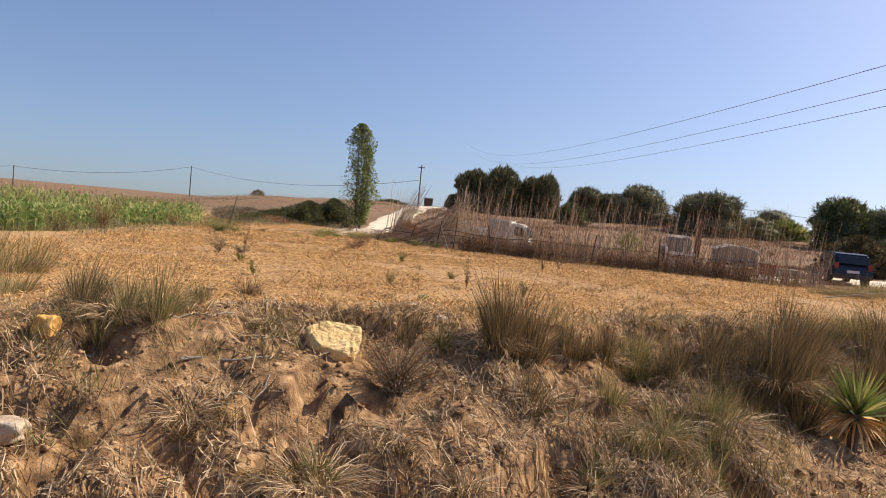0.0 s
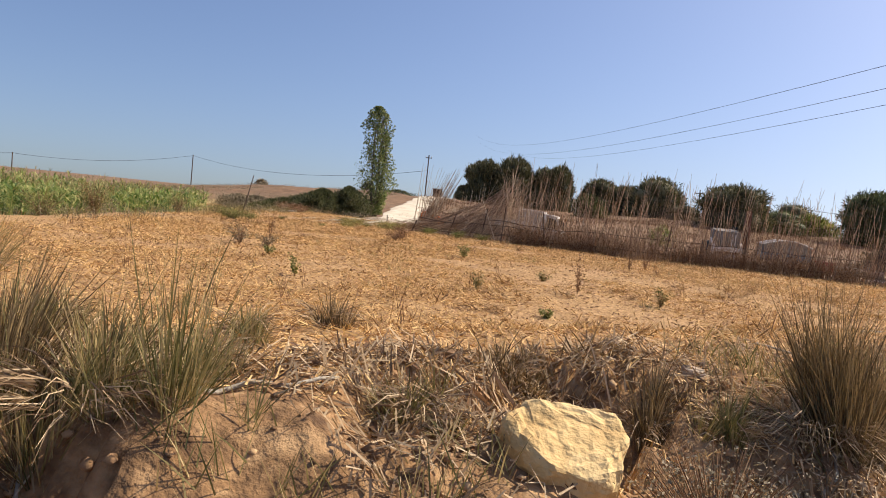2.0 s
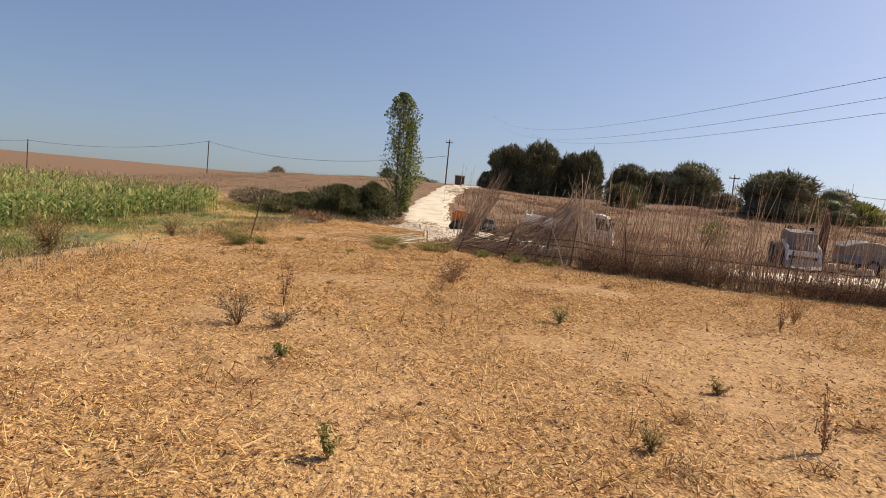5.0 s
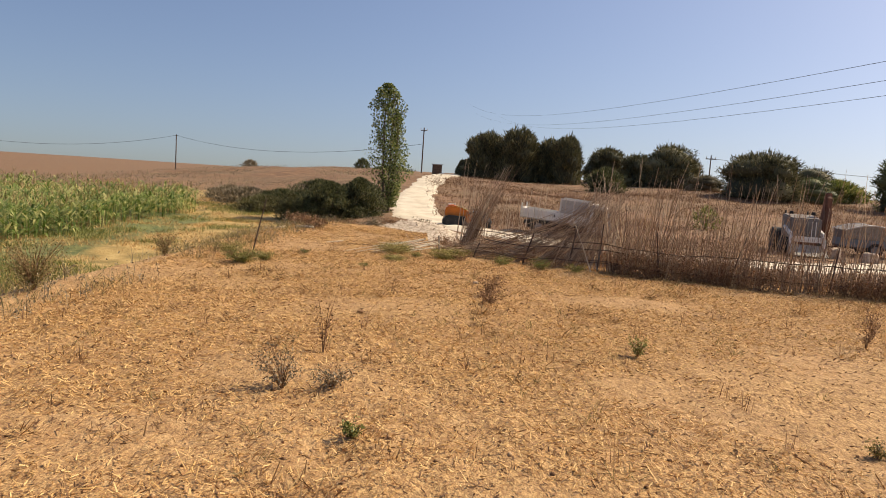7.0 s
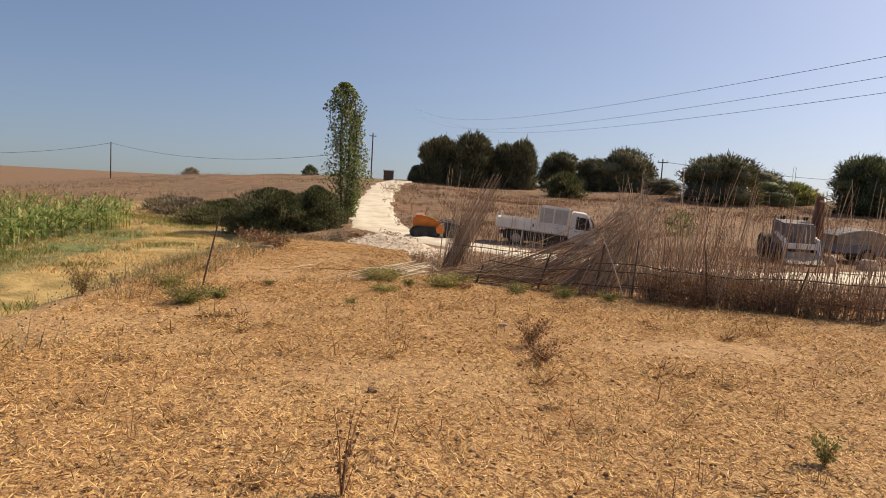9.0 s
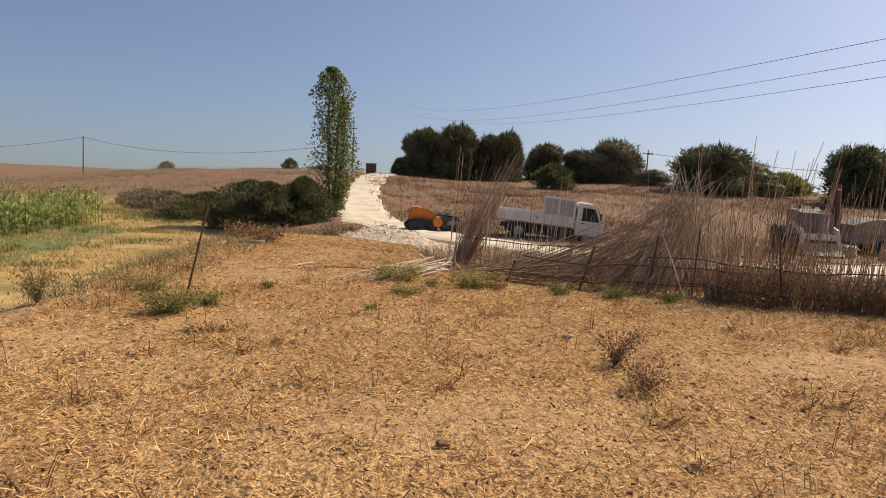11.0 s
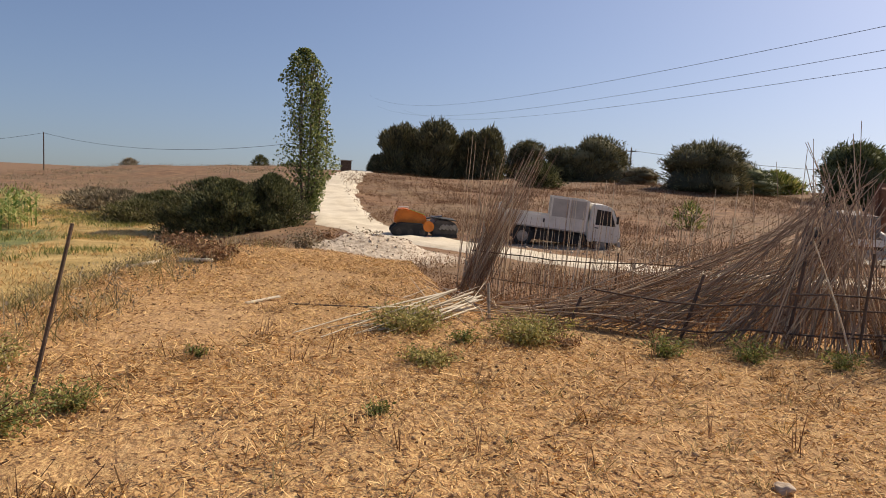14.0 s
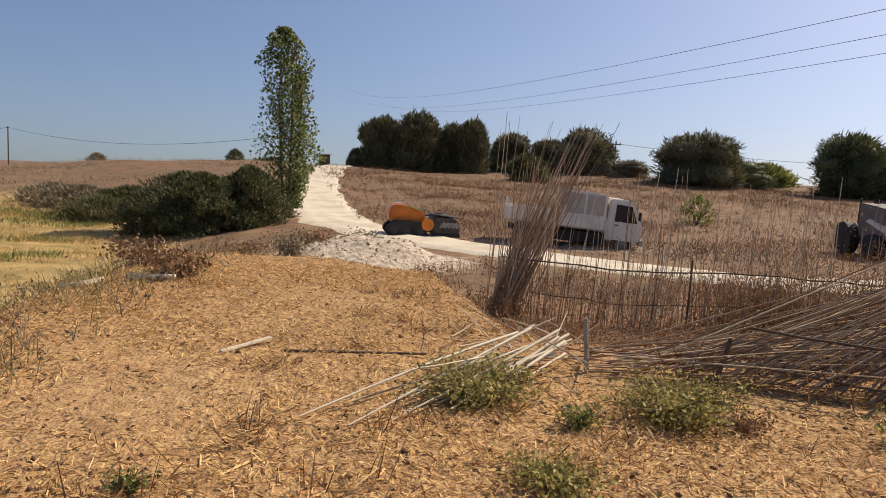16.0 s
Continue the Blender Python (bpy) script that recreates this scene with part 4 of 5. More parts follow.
GW, BW, SW = "low green weed on the bare earth", "dried brown weed standing in the stubble", "wispy dry stalks in the stubble"
for x, y, h, r, mat, n, label in (
    (-4.04, 13.57, 0.5, 0.12, "brown", 90, SW), (-2.94, 9.76, 0.2, 0.08, "green", 90, SW), (1.92, 15.0, 0.5, 0.12, "brown", 110, SW), (0.04, 10.52, 0.46, 0.1, "brown", 130, SW),
    (-1.08, 10.36, 0.17, 0.1, "grass", 110, GW), (-0.14, 11.73, 0.12, 0.1, "grass", 100, GW), (-0.59, 8.81, 0.1, 0.1, "green", 100, GW), (0.83, 10.08, 0.22, 0.1, "grass", 110, GW),
    (-4.2, 12.46, 0.34, 0.28, "grey_bush", 320, BW), (-3.85, 12.55, 0.16, 0.24, "grey_bush", 260, BW), (-3.61, 11.63, 0.11, 0.1, "green", 120, GW), (-2.2, 17.0, 0.33, 0.26, "brown", 420, BW),
    (2.37, 15.56, 0.46, 0.18, "brown", 160, BW), (-1.05, 13.97, 0.2, 0.12, "green", 130, GW), (-2.25, 16.3, 0.22, 0.26, "brown", 380, BW),
    (-6.04, 18.8, 0.2, 0.36, "green", 900, GW), (-6.54, 19.96, 0.16, 0.34, "yellow_weed", 520, GW), (-5.75, 19.2, 0.14, 0.24, "green", 360, GW),
    (-3.6, 21.25, 0.17, 0.42, "yellow_weed", 1500, "yellowing low weed among the fallen canes"), (-2.6, 20.85, 0.16, 0.46, "yellow_weed", 1500, GW), (-3.6, 20.1, 0.08, 0.26, "yellow_weed", 420, GW), (-5.24, 20.24, 0.07, 0.1, "green", 120, GW),
    (-3.2, 20.75, 0.1, 0.16, "green", 200, GW), (-2.35, 20.6, 0.1, 0.2, "brown", 220, BW), (-4.1, 19.0, 0.07, 0.1, "green", 110, GW), (-1.6, 20.3, 0.16, 0.24, "green", 420, GW),
    (-0.9, 20.2, 0.2, 0.26, "green", 420, GW), (-0.3, 19.9, 0.14, 0.24, "green", 300, GW),
    (-4.6, 30.3, 0.5, 0.5, "grey_bush", 700, "grey dried bush by the spoil heap"), (-4.1, 32.4, 0.45, 0.5, "brown", 600, "dried brown bush by the track"), (-5.4, 29.0, 0.4, 0.5, "brown", 600, "dried brown bush at the field corner"),
    (-5.8, 25.2, 0.24, 0.4, "brown", 600, "dried brown bush at the field margin"), (-6.3, 26.3, 0.3, 0.5, "brown", 520, "dried brown bush at the field margin"), (-3.0, 33.2, 0.4, 0.5, "grey_bush", 420, "dry grasses beside the track"),
    (-7.6, 15.5, 0.55, 0.4, "grass", 900, "tall grey-green weeds at the field margin"), (-8.2, 14.9, 0.5, 0.5, "green", 700, "tall grey-green weeds at the field margin"), (-7.4, 19.2, 0.4, 0.3, "grass", 420, "tall grey-green weeds at the field margin"),
    (8.7, 13.2, 0.3, 0.2, "green", 260, GW),
):
    weed(x, y, h, r, mat, n, label, leaf=0.015 if mat == "yellow_weed" else 0.013 if y < 24 else 0.03)
# grey scrub under the slab of rock
weed(-0.75, 4.85, 0.36, 0.3, "grey_bush", 3600, "grey wiry scrub hanging on the bank beside the rock", 0.0075, "", "scrub")
weed(-0.5, 4.6, 0.26, 0.26, "grey_bush", 2600, "grey wiry scrub hanging on the bank beside the rock", 0.0075, "", "scrub")
# spiky plant
sp = thing("yucca", on(3.09, 5.84), "green spiky yucca rosette with dead lower leaves", "yucca")
n = 70
a, e = rng.uniform(0, 6.28, n), rng.uniform(0.1, 1.35, n)
d = np.stack([np.cos(a) * np.cos(e), np.sin(a) * np.cos(e), np.sin(e)], 1)
c0 = np.array([0, 0, 0.27])
part("stem", rod((0, 0, -0.1), (0, 0, 0.3), 0.04, 0.05), M["bark"], sp)
part("leaves", mesh_from("leaves", *blades(c0 + d * 0.03, c0 + d * rng.uniform(0.38, 0.5, (n, 1)), 0.03, 0.05), M["green"]), None, sp, "stiff green pointed leaves")
a = rng.uniform(0, 6.28, 60)
d = np.stack([np.cos(a), np.sin(a), rng.uniform(-1.0, -0.1, 60)], 1)
part("dead_leaves", mesh_from("dead_leaves", *blades(c0 + d * 0.03, c0 + unit(d) * 0.38, 0.025, 0.1), M["straw"]), None, sp, "hanging dry straw-coloured leaves")


# ---- rocks ----
def rock(x, y, z, size, label, mat="stone", turn=(0, 0, 0), seed=0, flat=1.0, name="rock", chunky=0.25):
    bm = bmesh.new()
    bmesh.ops.create_icosphere(bm, subdivisions=4, radius=1)
    for v in bm.verts:
        c = v.co
        m = max(abs(c.x), abs(c.y), abs(c.z))
        q = c.lerp(c / m, 0.5 * chunky)
        q = Vector([math.copysign(min(abs(k), 0.78), k) for k in q])
        f = 1 + 0.34 * noise.noise(c * 1.3 + Vector((seed, 0, 0))) + 0.07 * noise.noise(c * 4 + Vector((0, seed, 0))) + 0.03 * noise.noise(c * 11)
        v.co = Vector((q.x * size[0], q.y * size[1], q.z * size[2])) * f
    ob = part(name, bm, M[mat], None, label, pose(x, y, z, *turn), True)
    return tagged(ob, "", "rock", "rocks on the bank" if mat != "stone" else "")


def slab(x, y, z, turn, label):
    """A broken slab: an uneven many-sided plate with chipped edges."""
    outline = [(s * 0.70, t * 0.78) for s, t in [(-0.30, 0.02), (-0.22, 0.16), (-0.05, 0.20), (0.20, 0.19), (0.25, 0.05), (0.23, -0.12), (0.07, -0.22), (-0.10, -0.20), (-0.24, -0.10)]]
    bm = bmesh.new()
    for k, (px_, py_) in enumerate(outline):
        bm.verts.new((px_, py_, 0.07 + 0.012 * math.sin(k * 2.1)))
        bm.verts.new((px_ * 0.82 + 0.02, py_ * 0.86, -0.09 - 0.03 * math.sin(k * 1.7)))
        bm.verts.new((px_ * 1.05, py_ * 1.05, 0.0))
    bmesh.ops.convex_hull(bm, input=bm.verts[:])
    bmesh.ops.bevel(bm, geom=bm.edges[:], offset=0.008, segments=1, affect="EDGES")
    bmesh.ops.triangulate(bm, faces=bm.faces[:])
    bmesh.ops.subdivide_edges(bm, edges=[e for e in bm.edges if e.calc_length() > 0.05], cuts=4, use_grid_fill=True)
    bmesh.ops.triangulate(bm, faces=bm.faces[:])
    for v in bm.verts:
        c = v.co
        v.co += v.normal * (0.018 * noise.noise(c * 9) + 0.012 * noise.noise(c * 24) + 0.006 * noise.noise(c * 60))
    return tagged(part("rock", bm, M["stone"], None, label, pose(x, y, z, *turn)), "", "rock")


slab(-1.2, 4.94, 0.40, (22, 3, -8), "flat slab of yellow limestone jutting from the bank")
rock(-3.0, 4.62, H(-3.0, 4.62) + 0.05, (0.078, 0.07, 0.085), "rounded lump of orange-yellow limestone", "ochre", seed=5, chunky=0.45)
rock(-0.5, 4.8, H(-0.5, 4.8) + 0.07, (0.085, 0.08, 0.10), "rounded pale stone set in the bank", "pale_stone", seed=8, chunky=0.2)
rock(-1.26, 4.08, H(-1.26, 4.08) + 0.02, (0.075, 0.06, 0.07), "rounded pale stone set in the bank", "clod", seed=11)
rock(-2.75, 3.8, H(-2.75, 3.8) + 0.03, (0.13, 0.1, 0.07), "flat pale stone at the foot of the bank", "pale_stone", seed=14)
rock(-1.4, 5.41, H(-1.4, 5.41) + 0.01, (0.06, 0.05, 0.035), "small pale stone in the stubble", "pale_stone", seed=17)
rock(-0.45, 5.9, H(-0.45, 5.9) + 0.01, (0.06, 0.05, 0.035), "small pale stone in the stubble", "pale_stone", seed=19)
rock(-3.85, 15.35, H(-3.85, 15.35) + 0.01, (0.045, 0.035, 0.028), "dark clod of earth in the stubble", "clod", seed=23)
rock(-1.57, 5.7, H(-1.57, 5.7) + 0.01, (0.05, 0.04, 0.03), "dark clod of earth in the stubble", "clod", seed=25)
rock(-2.3, 17.9, H(-2.3, 17.9) + 0.01, (0.05, 0.05, 0.03), "small pale stone in the stubble", "pale_stone", seed=29)


# ---- cane fences ----
def cane_mesh(name, mat, bend, r=0.010):
    pts = [(bend * math.sin(k / 4 * 3.1), bend * 0.5 * math.sin(k / 4 * 4), k / 4) for k in range(5)]
    return mesh_from(name, *tubes([pts], [(r, r * 0.45)], 5), mat, True)


CANES = [cane_mesh("cane", M["cane"], b, r) for b, r in ((0.0, 0.0068), (0.012, 0.0056), (-0.01, 0.0072), (0.02, 0.006))]
PALE = [cane_mesh("pale_cane", M["pale_cane"], b, 0.0095) for b in (0.0, 0.015, -0.012)]


def cane(parent, p, q, thick=1.0, kinds=CANES, name="cane"):
    """One cane from p to q, under its fence."""
    p, q = Vector(p), Vector(q)
    ob = new(name, random.choice(kinds))
    ob.parent = parent
    turn = (q - p).to_track_quat("Z", "Y") @ Euler((0, 0, random.uniform(0, 6.28))).to_quaternion()
    ob.matrix_basis = Matrix.LocRotScale(p, turn, (thick, thick, (q - p).length))
    return ob


def along(line, s):
    """The point at s metres along a polyline, and its direction."""
    for (x0, y0), (x1, y1) in zip(line, line[1:]):
        d = math.hypot(x1 - x0, y1 - y0)
        if s <= d or (x1, y1) == line[-1]:
            return x0 + (x1 - x0) * s / d, y0 + (y1 - y0) * s / d, (x1 - x0) / d, (y1 - y0) / d
        s -= d


def rail(parent, line, s0, s1, h, r=0.010, name="rail"):
    pts = []
    for k in range(int((s1 - s0) / 0.35) + 2):
        s = min(s0 + 0.35 * k, s1)
        x, y, _, _ = along(line, s)
        pts.append((x, y - 0.02, H(x, y) + h + 0.025 * math.sin(s * 2.3) + random.uniform(-0.012, 0.012)))
    return part(name, mesh_from(name, *tubes([pts], [(r, r * 0.8)], 6), M["dark_wood"], True), None, parent, "knotty dark pole tied along the canes")


def fence_post(parent, x, y, h, lean=(0, 0), r=0.014, mat="dark_wood"):
    z = H(x, y)
    return part("post", rod((x, y, z - 0.12), (x + lean[0], y + lean[1], z + h), r, r * 0.85, 7), M[mat], parent)


front = thing("cane_fence", pose(0, 0, 0), "long fence of dry brown canes tied to dark rails", "fence")
S0 = 3.9
for k in range(300):
    s = S0 + 8.2 * (k / 300) ** 1.15 + random.uniform(-0.02, 0.02)
    x, y, dx, dy = along(FENCE, s)
    y += random.gauss(0, 0.04)
    tall = random.choice((0.8, 1.1, 1.4, 1.7, 1.9, 2.0)) * random.uniform(0.85, 1.1)
    a = random.gauss(0.12, 0.1)
    z = H(x, y)
    cane(front, (x, y, z - 0.05), (x + dx * tall * a, y + dy * tall * a + random.gauss(0, 0.05) * tall, z + tall), random.uniform(0.75, 1.15))
paths, radii = [], []
for k in range(1150):
    s = S0 - 0.2 + random.uniform(0, 9.6)
    x, y, dx, dy = along(FENCE, s)
    y += random.gauss(0, 0.05)
    tall = random.choice((0.35, 0.45, 0.55, 0.6, 0.7, 1.1, 1.6)) * random.uniform(0.8, 1.2)
    a = random.gauss(0.04, 0.12)
    z = H(x, y) - 0.03
    p, q = np.array((x, y, z)), np.array((x + dx * tall * a, y + dy * tall * a + random.gauss(0, 0.06) * tall, z + tall))
    paths.append([p, (p + q) / 2 + [random.gauss(0, 0.012), 0, 0], q])
    radii.append((0.0055, 0.003))
tagged(part("short_cane_mass", mesh_from("short_cane_mass", *tubes(paths, radii, 4), M["cane_mass"], True), None, front, "dense shorter broken canes"), kind="stuff")
rail(front, FENCE, S0 - 1.0, 13.2, 0.5, name="upper_rail")
rail(front, FENCE, S0 - 0.6, 13.2, 0.17, name="lower_rail")
for x, h, lean in ((0.2, 0.9, 0.05), (1.25, 0.85, -0.12), (2.3, 0.9, 0.3), (3.9, 0.8, 0.1), (5.6, 0.9, 0.0), (6.9, 0.85, 0.2)):
    fence_post(front, x, float(np.interp(x, FX, FY)) - 0.05, h, (lean, 0.0))

fallen = thing("fallen_cane_panel", pose(0, 0, 0), "collapsed panel of the cane fence leaning over in a fan", "fence")
for k in range(215):
    u = random.uniform(0, 1) ** 0.85
    x, y, dx, dy = along(FENCE, 0.15 + 3.9 * u)
    y += random.uniform(-0.1, 0.12)
    z = H(x, y) + 0.02 + 0.12 * random.random() * (1 - u)
    goal = Vector((0.45 + random.gauss(0, 0.2), 21.05 + random.gauss(0, 0.15), random.uniform(0.7, 1.55) + 0.55 * u))
    d = goal - Vector((x, y, z))
    reach = min(random.uniform(1.9, 3.0), d.length * random.uniform(0.85, 1.25))
    cane(fallen, (x, y, z), Vector((x, y, z)) + d.normalized() * reach, random.uniform(0.8, 1.15))
for k in range(40):
    x, y = 0.15 + random.gauss(0, 0.3), 20.75 + random.gauss(0, 0.18)
    z = H(x, y)
    cane(fallen, (x - random.uniform(0.1, 0.6), y, z - 0.02), (x + random.gauss(0.45, 0.22), y + random.gauss(0.2, 0.15), z + random.uniform(0.8, 1.75)), random.uniform(0.8, 1.1))
for k in range(40):
    a = random.gauss(0.0, 0.12)
    x, y = -2.9 + random.uniform(0, 1.2), 21.85 + random.gauss(0, 0.16)
    z = H(x, y) + random.uniform(0.03, 0.16)
    q = random.uniform(1.2, 2.2)
    cane(fallen, (x, y, z), (x + q, y - 0.35 * q + a * q, z + random.uniform(0.02, 0.28)), random.uniform(0.8, 1.1))
rail(fallen, FENCE, 1.2, 4.2, 0.38, name="upper_rail")
rail(fallen, FENCE, 1.2, 4.2, 0.14, name="lower_rail")
for x, y, h, lean in ((-1.15, 20.95, 0.62, (0.22, 0.0)), (-2.1, 21.3, 0.3, (0.16, 0.05)), (-0.3, 20.6, 0.8, (0.12, 0.0))):
    fence_post(fallen, x, y, h, lean, 0.017)
cane(fallen, (0.05, 20.2, 0.26), (-0.35, 20.3, 1.25), 1.1, PALE)

stake = part("wooden_stake", rod((0, 0, -0.1), (-0.03, 0.02, 0.36), 0.018, 0.016, 6), M["grey_wood"], None, "short grey weathered wooden stake by the fallen canes", on(-2.72, 21.72))
tagged(stake, "", "stake")

heap = thing("cane_heap", pose(0, 0, 0), "loose pale broken canes spilling onto the earth", "canes")
for k in range(15):
    x, y = -2.92 + random.gauss(0, 0.12), 21.95 + random.gauss(0, 0.12)
    a = radians(random.gauss(217, 4.5))
    q = random.uniform(0.9, 1.75)
    x2, y2 = x + math.cos(a) * q, y + math.sin(a) * q
    cane(heap, (x, y, H(x, y) + random.uniform(0.08, 0.26)), (x2, y2, H(x2, y2) + 0.02), random.uniform(1.1, 1.5), PALE)
for k in range(26):
    x, y = -3.0 + random.gauss(0, 0.3), 22.0 + random.gauss(0, 0.25)
    a, q = random.uniform(0, 6.28), random.uniform(0.3, 0.8)
    x2, y2 = x + math.cos(a) * q, y + math.sin(a) * q
    cane(heap, (x, y, H(x, y) + random.uniform(0.02, 0.15)), (x2, y2, H(x2, y2) + random.uniform(0.05, 0.3)), random.uniform(0.6, 1.0), CANES if k % 2 else PALE)

back = thing("cane_fence", pose(0, 0, 0), "sparse standing fence of brown canes behind the fallen panel", "fence")
for k in range(300):
    s = 10.0 * (k / 300) ** 1.3 + random.uniform(-0.03, 0.03)
    x, y, dx, dy = along(BACK_FENCE, max(0.0, s))
    tall = random.choice((0.6, 0.75, 0.85, 0.9, 1.1, 1.5, 1.9)) * random.uniform(0.85, 1.1)
    z = H(x, y)
    a = random.gauss(0.05, 0.06)
    cane(back, (x, y, z - 0.04), (x + dx * tall * a, y + dy * tall * a + random.gauss(0, 0.03), z + tall), random.uniform(0.8, 1.1))
for k in range(64):
    x, y, dx, dy = along(BACK_FENCE, random.uniform(0.1, 5.5))
    tall, z = random.uniform(1.2, 2.0), H(x, y)
    cane(back, (x, y - 0.03, z - 0.04), (x + dx * tall * random.gauss(0.05, 0.05), y + random.gauss(0, 0.05), z + tall), random.uniform(0.6, 0.85), PALE)
rail(back, BACK_FENCE, 0, 10, 0.72)
rail(back, BACK_FENCE, 0.4, 10, 0.3, 0.007, "lower_rail")
for s in (2.4, 5.0, 8.5):
    x, y, _, _ = along(BACK_FENCE, s)
    fence_post(back, x, y, 0.85, (0.02, 0))
bundle = thing("cane_bundle", pose(0, 0, 0), "thick sheaf of tall canes leaning over together", "canes")
for k in range(120):
    w = random.random()
    x, y = -2.15 + 0.42 * w + random.gauss(0, 0.05), 26.15 + random.gauss(0, 0.1)
    tall = random.uniform(1.5, 2.6) if k % 3 else random.uniform(0.9, 1.7)
    lean = random.gauss(0.43, 0.06) if k % 4 else random.gauss(0.12, 0.1)
    cane(bundle, (x, y, H(x, y) - 0.03), (x + lean * tall, y + random.gauss(0.05, 0.12), H(x, y) + tall), random.uniform(0.9, 1.25), CANES if k % 3 else PALE)

# ---- loose wood ----
lp = part("post", rod((0, 0, -0.15), (0.235, 0.05, 1.0), 0.013, 0.01, 7), M["dark_wood"], None, "thin dark leaning post standing in green weeds", on(-6.03, 19.31))
tagged(lp, "", "post")
bm = box((0.45, 0.04, 0.018), (0, 0, 0.02), 0.005, None, (0, -2, 0), 1.0)
tagged(part("plank", bm, M["pale_cane"], None, "split pale plank lying on the stubble", on(-4.93, 22.35, 46)), "", "plank")
bm = rod((0, 0, 0.012), (0.95, -0.13, 0.016), 0.011, 0.008, 6)
tagged(part("stick", bm, M["dark_wood"], None, "long thin brown stick lying on the stubble", on(-4.68, 22.25)), "", "stick")
for x, y, rz, q in ((-6.85, 24.95, 20, 0.5), (-6.2, 25.0, -10, 0.45), (-6.6, 24.6, 60, 0.35)):
    bm = rod((0, 0, 0.03), (q, 0, 0.05), 0.034, 0.026, 9)
    ob = part("log", bm, M["pale_cane"], None, "short bleached log at the field margin", on(x, y, rz), True)
    tagged(ob, "", "log", "cut logs at the margin")
for x, y, rz, q, b in ((-2.35, 4.9, 35, 0.5, 0.06), (-2.9, 4.35, 70, 0.45, 0.08), (-1.75, 4.25, 40, 0.3, 0.05), (-2.1, 4.5, 15, 0.55, 0.05), (-0.2, 5.1, 75, 0.4, 0.05), (0.2, 6.9, 10, 0.45, 0.05), (2.0, 8.6, -5, 0.6, 0.02), (-3.3, 4.0, 120, 0.4, 0.06)):
    pts = [(q * k / 5, b * math.sin(k * 1.3), 0.012 + H(x + math.cos(radians(rz)) * q * k / 5, y + math.sin(radians(rz)) * q * k / 5) - H(x, y)) for k in range(6)]
    ob = part("twig", mesh_from("twig", *tubes([pts], [(0.011, 0.005)], 6), M["grey_wood"], True), None, None, "bleached crooked twig lying on the bank", on(x, y, rz))
    tagged(ob, "", "twig", "dead twigs on the bank")
bm = rod((0, 0, 0.0), (0.95, -0.45, 0.25), 0.018, 0.01, 6)
tagged(part("stick", bm, M["grey_wood"], None, "pale pole propped in the dry grass", on(8.0, 15.0)), "", "stick")


# ---- tracked mower ----
def wheel(parent, x, y, r, w, name="wheel", rim=True):
    hub = part(name, rod((x, y - w / 2, r), (x, y + w / 2, r), r, r, 24), M["black"], parent)
    if rim:
        part("rim", rod((x, y - w / 2 - 0.006, r), (x, y + w / 2 + 0.006, r), r * 0.58, r * 0.58, 16), M["steel"], hub)
    return hub


mower = thing("tracked_mower", pose(-1.15, 36.3, H(-1.15, 36.3) + 0.03, 0, 0, -3), "orange remote-controlled tracked mower with a black flail head", "mower")
for y0 in (-0.42, 0.42):
    bm = prism([(-0.92, 0.06), (-0.8, 0.0), (0.05, 0.0), (0.2, 0.1), (0.15, 0.3), (0.0, 0.4), (-0.72, 0.42), (-0.95, 0.2)], 0.22, None, 0.03, y0)
    tr_ = part("track", bm, M["black"], mower)
    for k in range(14):
        part("track_pad", box((0.03, 0.235, 0.012), (-0.86 + 0.075 * k, y0, -0.002 if 0 < k < 13 else 0.05), 0), M["black"], tr_)
    for x0 in (-0.7, -0.35, 0.0):
        part("roller", rod((x0, y0 - 0.125, 0.14), (x0, y0 + 0.125, 0.14), 0.09, 0.09, 14), M["dark_metal"], tr_)
part("hood", prism([(-0.82, 0.36), (0.12, 0.36), (0.16, 0.55), (0.05, 0.66), (-0.4, 0.80), (-0.62, 0.84), (-0.78, 0.78), (-0.85, 0.55)], 0.62, None, 0.045), M["orange"], mower, "glossy orange engine hood")
part("stripe", box((0.5, 0.05, 0.02), (-0.16, -0.30, 0.735), 0.004, None, (0, 17, 0)), M["lime"], mower, "lime green stripe")
part("roof_rail", rod((-0.72, -0.2, 0.86), (-0.42, -0.2, 0.87), 0.02, 0.02, 8), M["white_paint"], mower)
part("disc_guard", rod((0.18, -0.56, 0.33), (0.18, -0.44, 0.33), 0.165, 0.155, 24), M["orange"], mower, "round orange drive guard")
part("chassis", box((0.5, 0.5, 0.2), (0.22, 0, 0.3), 0.02), M["dark_metal"], mower)
head = part("flail_head", prism([(0.3, 0.06), (0.95, 0.06), (1.05, 0.16), (1.02, 0.42), (0.9, 0.5), (0.42, 0.56), (0.3, 0.4)], 1.1, None, 0.025), M["dark_metal"], mower, "black steel mulching head")
part("hood_plate", box((0.72, 1.14, 0.02), (0.66, 0, 0.57), 0.004, None, (0, 6, 0)), M["black"], head)
part("rotor", rod((0.98, -0.5, 0.25), (0.98, 0.5, 0.25), 0.11, 0.11, 14), M["steel"], head)
for k in range(9):
    part("flail", box((0.06, 0.05, 0.14), (0.55 + 0.055 * k, -0.565, 0.32 + 0.03 * (k % 2)), 0.006, None, (0, 25, 0)), M["steel"], head)
part("skid", box((0.75, 0.03, 0.12), (0.68, -0.55, 0.07), 0.01), M["black"], head)
